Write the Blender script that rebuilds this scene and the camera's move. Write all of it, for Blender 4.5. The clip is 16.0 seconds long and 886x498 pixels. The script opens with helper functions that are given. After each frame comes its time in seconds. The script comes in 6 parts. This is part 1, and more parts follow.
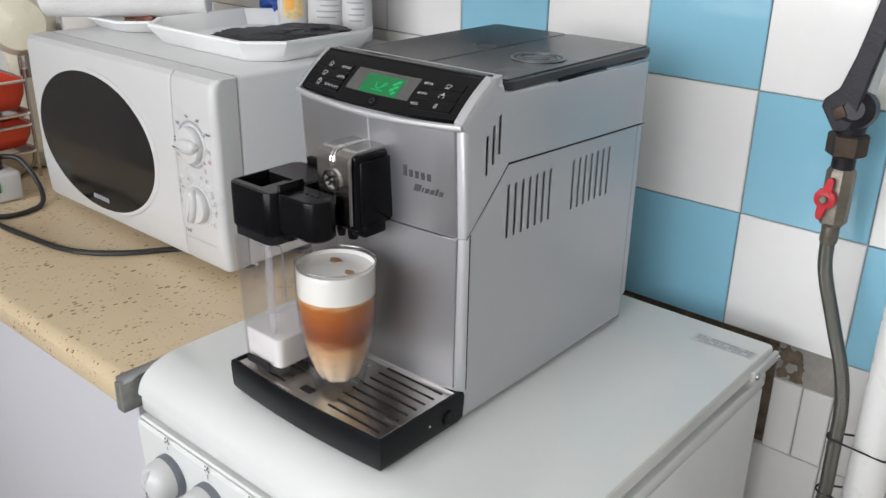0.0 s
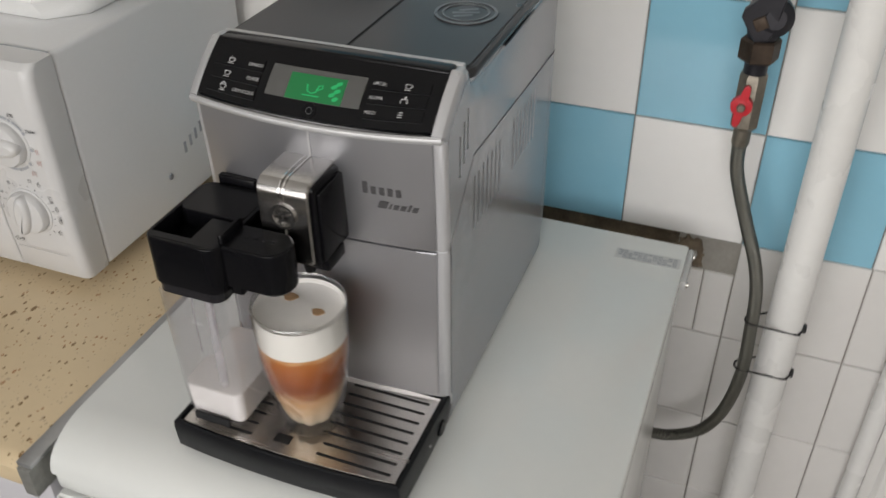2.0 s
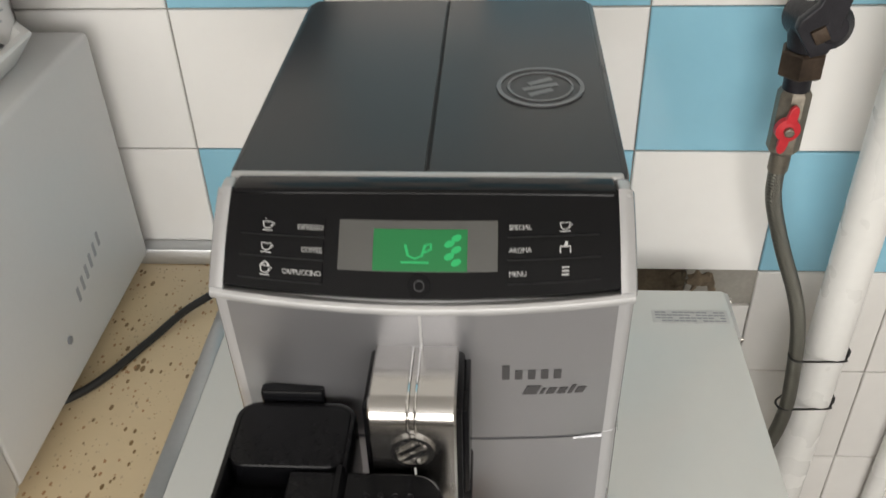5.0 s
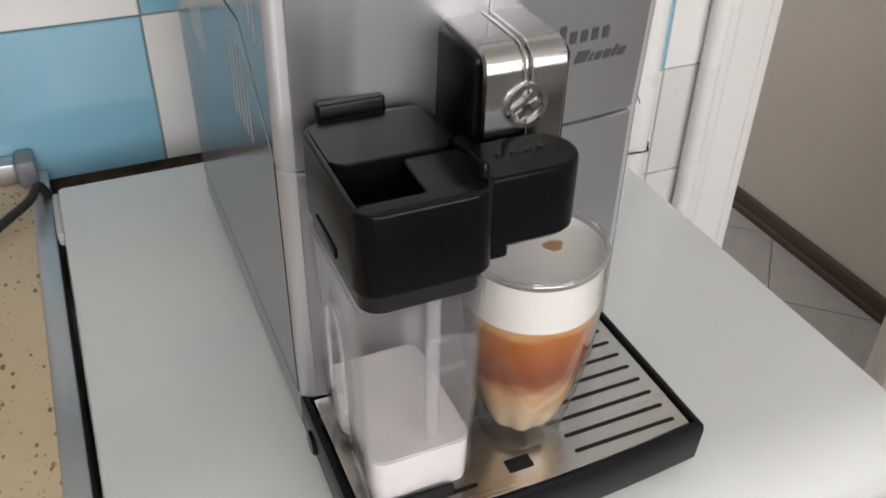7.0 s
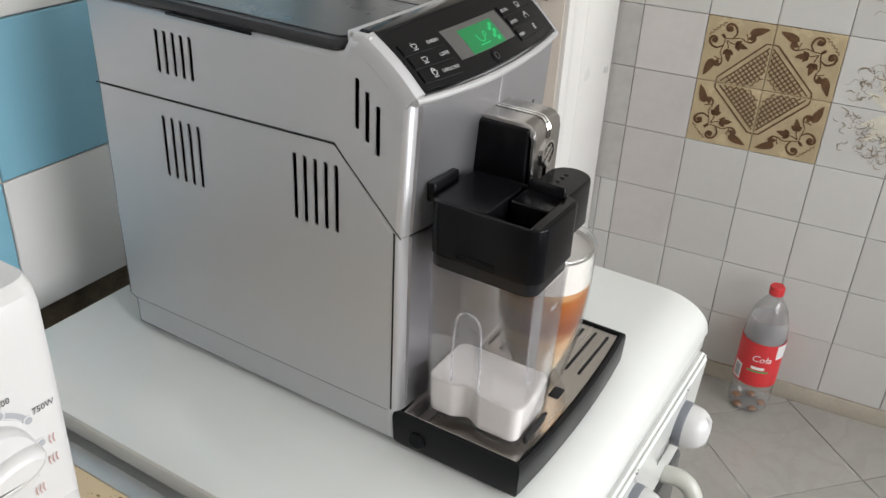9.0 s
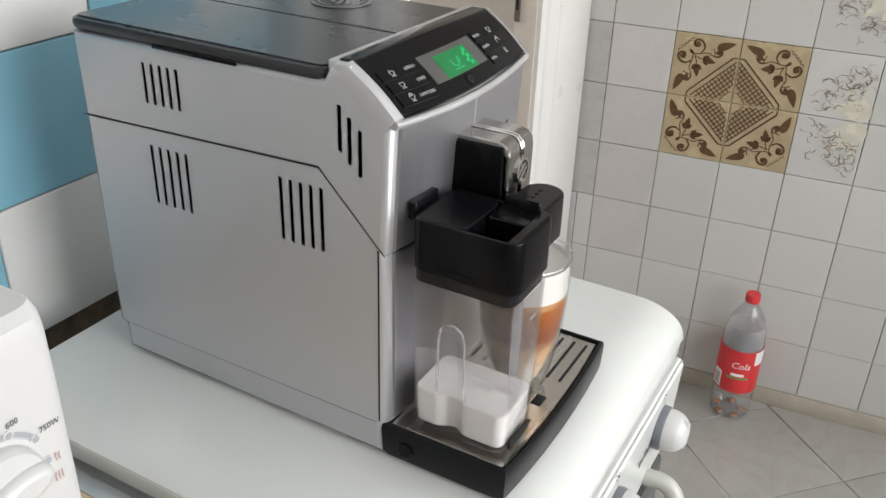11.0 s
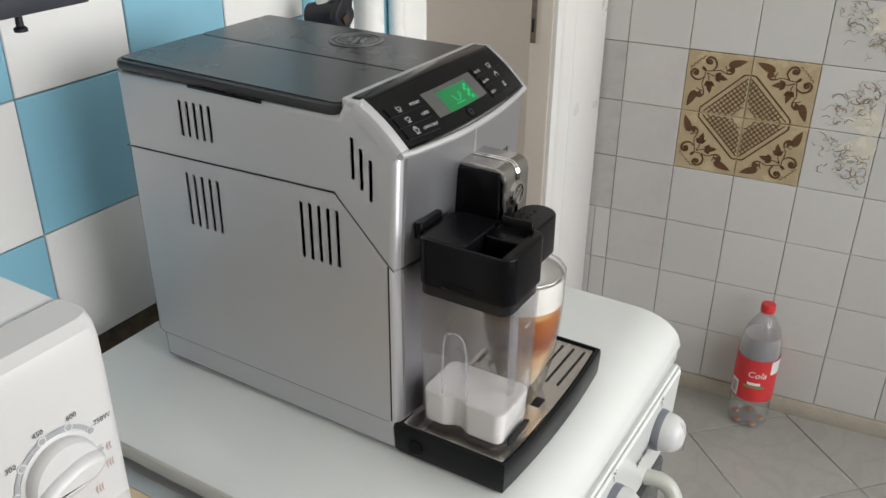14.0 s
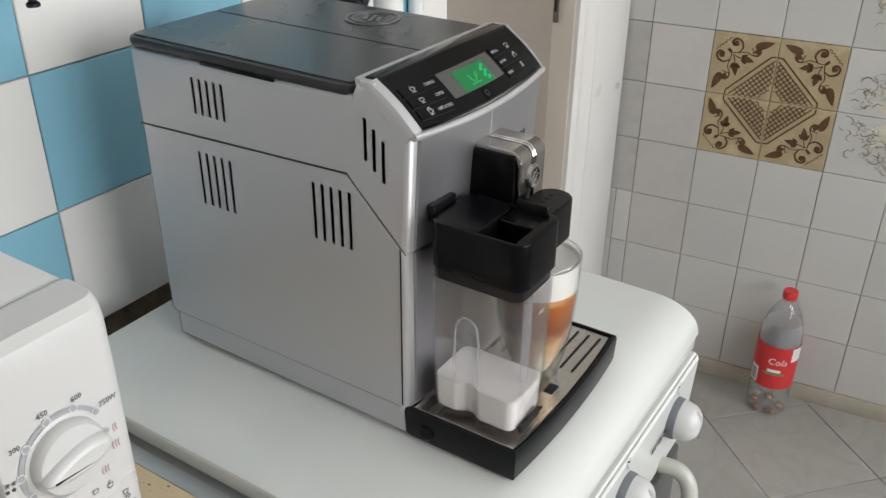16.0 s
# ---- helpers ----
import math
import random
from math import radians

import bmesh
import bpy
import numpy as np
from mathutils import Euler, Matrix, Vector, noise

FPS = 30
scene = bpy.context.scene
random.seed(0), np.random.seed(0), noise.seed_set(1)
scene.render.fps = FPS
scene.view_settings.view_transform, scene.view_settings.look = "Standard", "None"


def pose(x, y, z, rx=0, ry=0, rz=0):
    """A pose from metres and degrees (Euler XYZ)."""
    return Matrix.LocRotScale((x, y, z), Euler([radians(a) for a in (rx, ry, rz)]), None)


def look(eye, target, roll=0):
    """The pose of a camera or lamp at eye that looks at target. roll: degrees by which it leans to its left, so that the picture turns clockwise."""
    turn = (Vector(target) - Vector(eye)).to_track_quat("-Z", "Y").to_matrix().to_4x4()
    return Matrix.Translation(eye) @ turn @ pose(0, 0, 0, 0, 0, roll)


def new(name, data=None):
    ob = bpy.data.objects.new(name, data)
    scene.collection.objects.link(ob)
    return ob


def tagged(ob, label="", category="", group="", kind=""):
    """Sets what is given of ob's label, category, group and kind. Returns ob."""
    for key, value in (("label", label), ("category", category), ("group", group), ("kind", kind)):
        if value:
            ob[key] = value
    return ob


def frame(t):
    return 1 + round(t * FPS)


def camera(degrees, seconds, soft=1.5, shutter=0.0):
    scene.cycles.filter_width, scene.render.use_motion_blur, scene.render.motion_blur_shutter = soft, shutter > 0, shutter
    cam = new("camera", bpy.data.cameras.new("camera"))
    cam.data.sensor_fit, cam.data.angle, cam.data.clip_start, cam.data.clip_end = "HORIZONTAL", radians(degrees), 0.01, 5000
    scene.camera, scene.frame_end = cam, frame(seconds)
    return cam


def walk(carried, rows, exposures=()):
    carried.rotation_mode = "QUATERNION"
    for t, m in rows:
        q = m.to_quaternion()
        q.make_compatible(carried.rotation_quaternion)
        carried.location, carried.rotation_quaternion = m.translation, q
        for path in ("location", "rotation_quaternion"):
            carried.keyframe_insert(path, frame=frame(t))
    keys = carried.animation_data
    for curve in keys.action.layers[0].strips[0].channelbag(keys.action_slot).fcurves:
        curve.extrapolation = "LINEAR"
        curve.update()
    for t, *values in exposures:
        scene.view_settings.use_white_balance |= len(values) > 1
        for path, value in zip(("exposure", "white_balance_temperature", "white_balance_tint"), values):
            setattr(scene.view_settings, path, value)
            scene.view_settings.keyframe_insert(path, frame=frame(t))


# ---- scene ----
cam = camera(53.1, 16.0, shutter=0.5)
PATH = [
    (0, (0.57, -0.561, 1.459), (-0.633, 0.837, 0.686), 1.0),
    (0.5, (0.55, -0.561, 1.456), (-0.641, 0.845, 0.68), 1.2),
    (1, (0.504, -0.582, 1.474), (-0.525, 0.931, 0.666), 2.5),
    (1.5, (0.413, -0.58, 1.54), (-0.31, 0.984, 0.525), 0.6),
    (2, (0.312, -0.525, 1.567), (-0.285, 0.997, 0.415), -0.5),
    (2.5, (0.166, -0.534, 1.583), (-0.132, 1.014, 0.352), -4.1),
    (3, (0.027, -0.458, 1.617), (-0.104, 1.097, 0.366), -4.6),
    (3.2, (0.015, -0.395, 1.616), (-0.108, 1.159, 0.363), -4.1),
    (5.5, (0.041, -0.34, 1.489), (-0.056, 1.283, 0.324), -0.9),
    (6, (-0.038, -0.367, 1.431), (0.114, 1.261, 0.279), 0.7),
    (6.5, (-0.18, -0.397, 1.42), (0.441, 1.124, 0.279), 1.2),
    (7, (-0.187, -0.374, 1.391), (0.476, 1.106, 0.221), 1.3),
    (7.5, (-0.215, -0.349, 1.371), (0.654, 1.013, 0.193), 0.0),
    (8, (-0.39, -0.311, 1.387), (0.826, 0.808, 0.261), 1.9),
    (8.5, (-0.495, -0.308, 1.45), (0.914, 0.675, 0.427), 2.5),
    (9, (-0.569, -0.296, 1.465), (0.937, 0.582, 0.484), 3.0),
    (11.5, (-0.593, -0.311, 1.481), (0.953, 0.544, 0.543), 1.8),
    (12, (-0.593, -0.312, 1.486), (0.945, 0.551, 0.543), 1.6),
    (12.5, (-0.599, -0.316, 1.493), (0.938, 0.564, 0.564), 1.3),
    (13, (-0.607, -0.325, 1.495), (0.942, 0.577, 0.607), 1.0),
    (13.5, (-0.634, -0.355, 1.51), (0.899, 0.549, 0.597), 0.7),
    (14, (-0.639, -0.36, 1.516), (0.883, 0.558, 0.597), 0.5),
    (14.5, (-0.636, -0.359, 1.515), (0.877, 0.567, 0.592), 0.4),
    (15, (-0.632, -0.354, 1.515), (0.868, 0.581, 0.579), 0.4),
    (15.5, (-0.629, -0.357, 1.514), (0.859, 0.585, 0.567), 0.5),
    (16, (-0.625, -0.359, 1.513), (0.853, 0.587, 0.554), 0.6),
]
EXPOSURES = [(0, -0.21, 6290, 12), (1.0, -0.24, 6300, 12), (2.0, -0.60, 6700, 12), (2.5, -0.69, 6960, 12), (3.0, -0.40, 6850, 12), (5.5, -0.21, 6980, 11), (6.0, -0.06, 6920, 11), (6.5, -0.16, 6750, 13), (7.0, -0.40, 6650, 14), (7.5, -0.38, 6520, 15), (8.0, -0.11, 6450, 12), (9.0, 0.07, 6450, 11), (12.5, 0.11, 6460, 10), (13.0, 0.13, 6460, 10), (14.0, -0.14, 6480, 10), (16.0, -0.20, 6450, 10)]
walk(cam, [(t, look(eye, target, roll)) for t, eye, target, roll in PATH], EXPOSURES)

# ---------------------------------------------------------------- light
S = 0.966          # height of the cooker's closed lid above the floor

world = bpy.data.worlds.new("world")
scene.world = world
world.use_nodes = True
wn, wl = world.node_tree.nodes, world.node_tree.links
sky = wn.new("ShaderNodeTexSky")
sky.sky_type, sky.sun_disc = "NISHITA", False
sky.sun_elevation, sky.sun_rotation = radians(38), radians(200)
wl.new(sky.outputs[0], wn["Background"].inputs[0])
wn["Background"].inputs[1].default_value = 0.1

sun = new("sun", bpy.data.lights.new("sun", "SUN"))
sun.data.energy, sun.data.angle, sun.data.color = 0.5, radians(60), (1.0, 0.96, 0.9)
sun.matrix_world = look((-1.5, -4.0, 4.5), (-1.2, 0.0, 0.4))


def area_lamp(name, m, w, h, watts, color=(0.95, 0.98, 1.0)):
    lamp = new(name, bpy.data.lights.new(name, "AREA"))
    lamp.data.shape, lamp.data.size, lamp.data.size_y = "RECTANGLE", w, h
    lamp.data.energy, lamp.data.color = watts, color
    lamp.matrix_world = m
    return lamp


area_lamp("window_daylight", look((0.05, -2.35, 1.70), (0.05, 0.0, 1.95)), 2.5, 1.35, 78, (0.975, 0.985, 0.985))
# added fill lamp that brightens the hall; no window is built there
area_lamp("hall_fill", look((0.7, 2.5, 1.7), (1.2, 0.9, 0.9)), 0.7, 1.1, 33)


# ---------------------------------------------------------------- materials
def mat(name, color, rough=0.5, metal=0.0, vary=0.06, scale=8.0, fine=120.0, bump=0.0, bump_scale=200.0,
        coat=0.0, rough_vary=0.06, per_object=0.0, spec=0.5, stretch=(1, 1, 1)):
    m = bpy.data.materials.new(name)
    m.use_nodes = True
    n, l = m.node_tree.nodes, m.node_tree.links
    b = n["Principled BSDF"]
    b.inputs["Metallic"].default_value = metal
    b.inputs["Coat Weight"].default_value = coat
    b.inputs["Coat Roughness"].default_value = 0.05
    b.inputs["Specular IOR Level"].default_value = spec
    tc = n.new("ShaderNodeTexCoord")
    mp = n.new("ShaderNodeMapping")
    mp.inputs["Scale"].default_value = stretch
    l.new(tc.outputs["Object"], mp.inputs[0])
    big, small = n.new("ShaderNodeTexNoise"), n.new("ShaderNodeTexNoise")
    for t, sc, d in ((big, scale, 4.0), (small, fine, 3.0)):
        t.inputs["Scale"].default_value, t.inputs["Detail"].default_value = sc, d
        l.new(mp.outputs[0], t.inputs["Vector"])
    mix = n.new("ShaderNodeMath")
    mix.operation = "MULTIPLY_ADD"
    l.new(small.outputs[0], mix.inputs[0])
    mix.inputs[1].default_value = 0.4
    l.new(big.outputs[0], mix.inputs[2])
    ramp = n.new("ShaderNodeMapRange")
    ramp.inputs["From Min"].default_value, ramp.inputs["From Max"].default_value = 0.35, 1.05
    ramp.inputs["To Min"].default_value, ramp.inputs["To Max"].default_value = 1 - vary, 1 + vary
    l.new(mix.outputs[0], ramp.inputs["Value"])
    last = ramp.outputs[0]
    if per_object:
        oi = n.new("ShaderNodeObjectInfo")
        r2 = n.new("ShaderNodeMapRange")
        r2.inputs["To Min"].default_value, r2.inputs["To Max"].default_value = 1 - per_object, 1 + per_object
        l.new(oi.outputs["Random"], r2.inputs["Value"])
        mm = n.new("ShaderNodeMath")
        mm.operation = "MULTIPLY"
        l.new(last, mm.inputs[0]), l.new(r2.outputs[0], mm.inputs[1])
        last = mm.outputs[0]
    vm = n.new("ShaderNodeVectorMath")
    vm.operation = "SCALE"
    vm.inputs[0].default_value = color
    l.new(last, vm.inputs["Scale"])
    l.new(vm.outputs[0], b.inputs["Base Color"])
    rr = n.new("ShaderNodeMapRange")
    rr.inputs["From Min"].default_value, rr.inputs["From Max"].default_value = 0.3, 0.7
    rr.inputs["To Min"].default_value, rr.inputs["To Max"].default_value = max(rough - rough_vary, 0.02), min(rough + rough_vary, 1)
    l.new(big.outputs[0], rr.inputs["Value"])
    l.new(rr.outputs[0], b.inputs["Roughness"])
    if bump:
        bt = n.new("ShaderNodeTexNoise")
        bt.inputs["Scale"].default_value, bt.inputs["Detail"].default_value = bump_scale, 3.0
        l.new(mp.outputs[0], bt.inputs["Vector"])
        bp = n.new("ShaderNodeBump")
        bp.inputs["Strength"].default_value, bp.inputs["Distance"].default_value = bump, 0.001
        l.new(bt.outputs[0], bp.inputs["Height"])
        l.new(bp.outputs[0], b.inputs["Normal"])
    return m


def thin_glass(name, color, ior, rough, haze=0.0):
    """Thin clear walls: see-through, with a gloss that grows at grazing angles and a little milky haze."""
    m = bpy.data.materials.new(name)
    m.use_nodes = True
    n, l = m.node_tree.nodes, m.node_tree.links
    n.remove(n["Principled BSDF"])
    tr, gl, df = n.new("ShaderNodeBsdfTransparent"), n.new("ShaderNodeBsdfGlossy"), n.new("ShaderNodeBsdfDiffuse")
    tr.inputs[0].default_value = (*color, 1)
    gl.inputs["Roughness"].default_value = rough
    df.inputs[0].default_value = (0.8, 0.79, 0.82, 1)
    lw, pw, fr, m1, m2 = n.new("ShaderNodeLayerWeight"), n.new("ShaderNodeMath"), n.new("ShaderNodeMath"), n.new("ShaderNodeMixShader"), n.new("ShaderNodeMixShader")
    pw.operation, fr.operation = "POWER", "MULTIPLY_ADD"
    pw.inputs[1].default_value = 3.0
    l.new(lw.outputs["Facing"], pw.inputs[0]), l.new(pw.outputs[0], fr.inputs[0])
    fr.inputs[1].default_value, fr.inputs[2].default_value = 0.75, 0.6 * ((ior - 1) / (ior + 1)) ** 2
    m1.inputs[0].default_value = haze
    l.new(tr.outputs[0], m1.inputs[1]), l.new(df.outputs[0], m1.inputs[2])
    l.new(fr.outputs[0], m2.inputs[0]), l.new(m1.outputs[0], m2.inputs[1]), l.new(gl.outputs[0], m2.inputs[2])
    l.new(m2.outputs[0], n["Material Output"].inputs[0])
    return m


def solid_glass(name, color, ior):
    m = bpy.data.materials.new(name)
    m.use_nodes = True
    b = m.node_tree.nodes["Principled BSDF"]
    b.inputs["Base Color"].default_value = (*color, 1)
    b.inputs["Transmission Weight"].default_value = 1.0
    b.inputs["Roughness"].default_value, b.inputs["IOR"].default_value = 0.02, ior
    return m


def glow(name, color, strength):
    m = bpy.data.materials.new(name)
    m.use_nodes = True
    b = m.node_tree.nodes["Principled BSDF"]
    b.inputs["Base Color"].default_value = (*[c * 0.2 for c in color], 1)
    b.inputs["Emission Color"].default_value = (*color, 1)
    b.inputs["Emission Strength"].default_value = strength
    return m


def glancing(m, low=0.45, high=0.85, keep=0.15):
    """A satin surface that mirrors at a glancing view, as lacquer does."""
    n, l = m.node_tree.nodes, m.node_tree.links
    b = n["Principled BSDF"]
    old = b.inputs["Roughness"].links[0].from_socket
    lw = n.new("ShaderNodeLayerWeight")
    lw.inputs["Blend"].default_value = 0.5
    mr = n.new("ShaderNodeMapRange")
    mr.inputs["From Min"].default_value, mr.inputs["From Max"].default_value = low, high
    mr.inputs["To Min"].default_value, mr.inputs["To Max"].default_value = 1.0, keep
    l.new(lw.outputs["Facing"], mr.inputs["Value"])
    mu = n.new("ShaderNodeMath")
    mu.operation = "MULTIPLY"
    l.new(old, mu.inputs[0]), l.new(mr.outputs[0], mu.inputs[1])
    l.new(mu.outputs[0], b.inputs["Roughness"])
    return m


SILVER = glancing(mat("silver_plastic", (0.58, 0.58, 0.595), 0.47, 0.64, 0.03, 6, 900, 0.03, 2500, rough_vary=0.03), keep=0.25)
SILVER.node_tree.nodes["Principled BSDF"].inputs["Specular Tint"].default_value = (0.50, 0.51, 0.53, 1)
SILVER_FRONT = mat("silver_front_plastic", (0.42, 0.42, 0.44), 0.38, 0.87, 0.03, 6, 900, 0.04, 2500, rough_vary=0.03)
SILVER_TRIM = mat("satin_silver_trim", (0.55, 0.55, 0.555), 0.44, 0.6, 0.03, 20, 900)
DARK_LID = glancing(mat("anthracite_lid_plastic", (0.031, 0.031, 0.034), 0.36, 0.0, 0.1, 9, 600, 0.02, 1800, rough_vary=0.03, spec=0.38), 0.4, 0.85, 0.7)
EMBLEM = mat("dull_pewter", (0.20, 0.20, 0.205), 0.4, 0.6)
BLACK = mat("black_plastic", (0.005, 0.005, 0.006), 0.19, 0.0, 0.15, 15, 300, 0.03, 900, spec=0.15)
SMOKE = mat("smoky_black_plastic", (0.014, 0.0135, 0.016), 0.15, 0.0, 0.15, 15, 300, spec=0.35)
BLACK_TRAY = mat("black_tray_plastic", (0.007, 0.0075, 0.009), 0.34, 0.0, 0.15, 15, 300, 0.05, 900, spec=0.16)
GLOSS_BLACK = mat("gloss_black_panel", (0.005, 0.005, 0.006), 0.16, 0.0, 0.1, 15, 300, spec=0.22)
SLOT = mat("dark_slot", (0.006, 0.006, 0.007), 0.8, 0, 0.1)
CHROME = mat("brushed_chrome", (0.50, 0.485, 0.475), 0.19, 1.0, 0.05, 14, 400, 0.03, 900, rough_vary=0.05, stretch=(1, 1, 6))
CHROME_BRIGHT = mat("polished_chrome", (0.85, 0.84, 0.83), 0.08, 1.0, 0.03, 14, 400)
STEEL = mat("brushed_steel", (0.56, 0.53, 0.50), 0.24, 1.0, 0.10, 60, 700, 0.06, 900, stretch=(0.06, 1, 1))
ENAMEL = mat("white_enamel", (0.70, 0.712, 0.69), 0.17, 0.0, 0.025, 3, 60, coat=0.25, rough_vary=0.03)
ENAMEL_SIDE = mat("white_enamel_side", (0.76, 0.77, 0.755), 0.24, 0.0, 0.05, 5, 50, rough_vary=0.05)
WHITE_PLASTIC = mat("white_plastic", (0.58, 0.575, 0.57), 0.33, 0.0, 0.025, 5, 200, 0.03, 1500)
MICRO_SIDE = mat("white_painted_sheet", (0.67, 0.67, 0.67), 0.38, 0.0, 0.03, 5, 200, 0.15, 900)
GREY_PLASTIC = mat("grey_plastic", (0.22, 0.23, 0.25), 0.4)
INK = mat("dark_print", (0.06, 0.06, 0.065), 0.5)
INK_GREY = mat("grey_print", (0.33, 0.34, 0.36), 0.5)
SYMBOL_RED = mat("pale_red_print", (0.42, 0.22, 0.20), 0.5)
PANEL_INK = mat("pale_grey_panel_print", (0.46, 0.46, 0.46), 0.5)
WHITE_INK = mat("white_print", (0.78, 0.78, 0.78), 0.5)
TILE_WHITE = mat("white_glazed_tile", (0.82, 0.805, 0.785), 0.14, 0.0, 0.03, 4, 60, 0.03, 60, coat=0.2, per_object=0.025)
# white tiles low beside the cooker, with the shade there put into a greyer colour
TILE_LOW = mat("shaded_white_tile", (0.72, 0.70, 0.675), 0.2, 0.0, 0.05, 4, 60, 0.03, 60, per_object=0.04)
TILE_BLUE = mat("blue_glazed_tile", (0.255, 0.52, 0.655), 0.14, 0.0, 0.05, 4, 40, 0.03, 60, coat=0.2, per_object=0.04)
TILE_GREY = mat("grey_marbled_tile", (0.42, 0.405, 0.385), 0.2, 0.0, 0.16, 14, 60, per_object=0.05)
TILE_CREAM = mat("cream_glazed_tile", (0.52, 0.51, 0.487), 0.18, 0.0, 0.04, 5, 60, 0.03, 60, per_object=0.05)
TILE_PINK = mat("pinkish_grey_tile", (0.50, 0.475, 0.455), 0.2, 0.0, 0.08, 10, 60, per_object=0.04)
TILE_OCHRE = mat("ochre_decor_tile", (0.42, 0.335, 0.205), 0.24, 0.0, 0.14, 18, 120, per_object=0.05)
BROWN_INK = mat("brown_glaze", (0.105, 0.052, 0.023), 0.35, 0.0, 0.3, 60, 300)
PALE_YELLOW = mat("faded_yellow_glaze", (0.575, 0.545, 0.455), 0.25, 0.0, 0.10, 30, 200)
GOLD_INK = mat("faded_olive_brown_glaze", (0.25, 0.20, 0.145), 0.35, 0.0, 0.35, 40, 300)
GROUT = mat("grey_grout", (0.30, 0.28, 0.25), 0.9, 0, 0.25, 20, 200, 0.3, 600)
PLASTER = mat("broken_brown_plaster", (0.17, 0.13, 0.09), 0.95, 0, 0.55, 45, 260, 0.9, 240)
PAINT = mat("white_painted_wall", (0.74, 0.73, 0.70), 0.7, 0, 0.04, 2, 60, 0.15, 300)
# Unseen west and south walls: assumed dark, to cut bounce and darken reflections.
BACK_PAINT = mat("bounce_dimming_beige_paint", (0.24, 0.225, 0.205), 0.8, 0, 0.06, 2, 60, 0.15, 300)
HALL_PAINT = mat("warm_grey_hall_paint", (0.52, 0.47, 0.415), 0.75, 0, 0.05, 2, 60, 0.15, 300)
DOOR_PAINT = mat("white_gloss_woodwork", (0.74, 0.725, 0.70), 0.32, 0, 0.03, 5, 80, 0.03, 60)
BEIGE_PAINT = mat("beige_jamb_paint", (0.56, 0.50, 0.44), 0.45, 0, 0.06, 5, 80)
DARK_WOOD = mat("dark_stained_wood", (0.07, 0.045, 0.03), 0.5, 0, 0.35, 12, 90, 0.2, 200, stretch=(8, 1, 8))
PIPE_PAINT = mat("white_painted_pipe", (0.77, 0.76, 0.74), 0.28, 0, 0.05, 8, 120, 0.08, 90)


def braid():
    """Crossed steel strands that wind round the hose."""
    m = mat("braided_steel_hose", (0.22, 0.21, 0.19), 0.36, 0.85, 0.3, 60, 500)
    n, l = m.node_tree.nodes, m.node_tree.links
    b = n["Principled BSDF"]
    tc, both = n.new("ShaderNodeTexCoord"), n.new("ShaderNodeMath")
    both.operation = "MAXIMUM"
    for k, sx in enumerate((1.3, -1.3)):
        mp, wv = n.new("ShaderNodeMapping"), n.new("ShaderNodeTexWave")
        mp.inputs["Scale"].default_value = (sx, sx, 1.0)
        wv.bands_direction = "DIAGONAL"
        wv.inputs["Scale"].default_value = 190
        wv.inputs["Distortion"].default_value = 0.4
        l.new(tc.outputs["Object"], mp.inputs[0]), l.new(mp.outputs[0], wv.inputs["Vector"])
        l.new(wv.outputs["Fac"], both.inputs[k])
    cr = n.new("ShaderNodeValToRGB")
    e = cr.color_ramp.elements
    e[0].position, e[0].color = 0.40, (0.070, 0.068, 0.060, 1)
    e[1].position, e[1].color = 0.98, (0.24, 0.235, 0.205, 1)
    l.new(both.outputs[0], cr.inputs[0]), l.new(cr.outputs[0], b.inputs["Base Color"])
    bp = n.new("ShaderNodeBump")
    bp.inputs["Strength"].default_value, bp.inputs["Distance"].default_value = 0.6, 0.001
    l.new(both.outputs[0], bp.inputs["Height"]), l.new(bp.outputs[0], b.inputs["Normal"])
    return m


BRAID = braid()
IRON = mat("old_dark_iron", (0.017, 0.016, 0.021), 0.45, 0.35, 0.4, 40, 200, 0.4, 300)
BRASS_DIRTY = mat("dirty_nickel_brass", (0.22, 0.195, 0.16), 0.48, 0.8, 0.4, 50, 250, 0.3, 300)
NUT = mat("rusty_brown_nut", (0.060, 0.042, 0.030), 0.55, 0.6, 0.5, 60, 250, 0.4, 300)
RED = mat("red_valve_paint", (0.50, 0.02, 0.03), 0.38, 0, 0.2, 60, 200)
ALU = mat("aluminium_strip", (0.52, 0.53, 0.54), 0.36, 0.85, 0.08, 10, 200, 0.05, 400)
GREY_METAL_DIRTY = mat("stained_zinc_strip", (0.30, 0.30, 0.28), 0.5, 0.7, 0.35, 30, 120)
CORD = mat("black_cord_rubber", (0.014, 0.014, 0.014), 0.45, 0, 0.15, 40, 300)
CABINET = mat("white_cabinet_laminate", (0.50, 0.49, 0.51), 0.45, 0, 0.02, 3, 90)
CREAM_ENAMEL = mat("cream_enamel", (0.66, 0.62, 0.49), 0.3, 0, 0.05, 8, 100)
RED_PLASTIC = mat("red_plastic", (0.55, 0.05, 0.02), 0.35, 0, 0.15, 12, 100)
PAPER = mat("quilted_paper_towel", (0.82, 0.81, 0.80), 0.95, 0, 0.05, 20, 120, 0.9, 160)
FOAM_TRAY = mat("white_foam_tray", (0.80, 0.80, 0.79), 0.5, 0, 0.04, 20, 300, 0.1, 800)
BLUE_FOIL = mat("blue_foil_bag", (0.015, 0.05, 0.26), 0.2, 0.2, 0.6, 25, 90, 0.5, 40)
GREY_CLOTH = mat("charcoal_cloth", (0.055, 0.055, 0.06), 0.85, 0, 0.4, 40, 250, 0.6, 400)
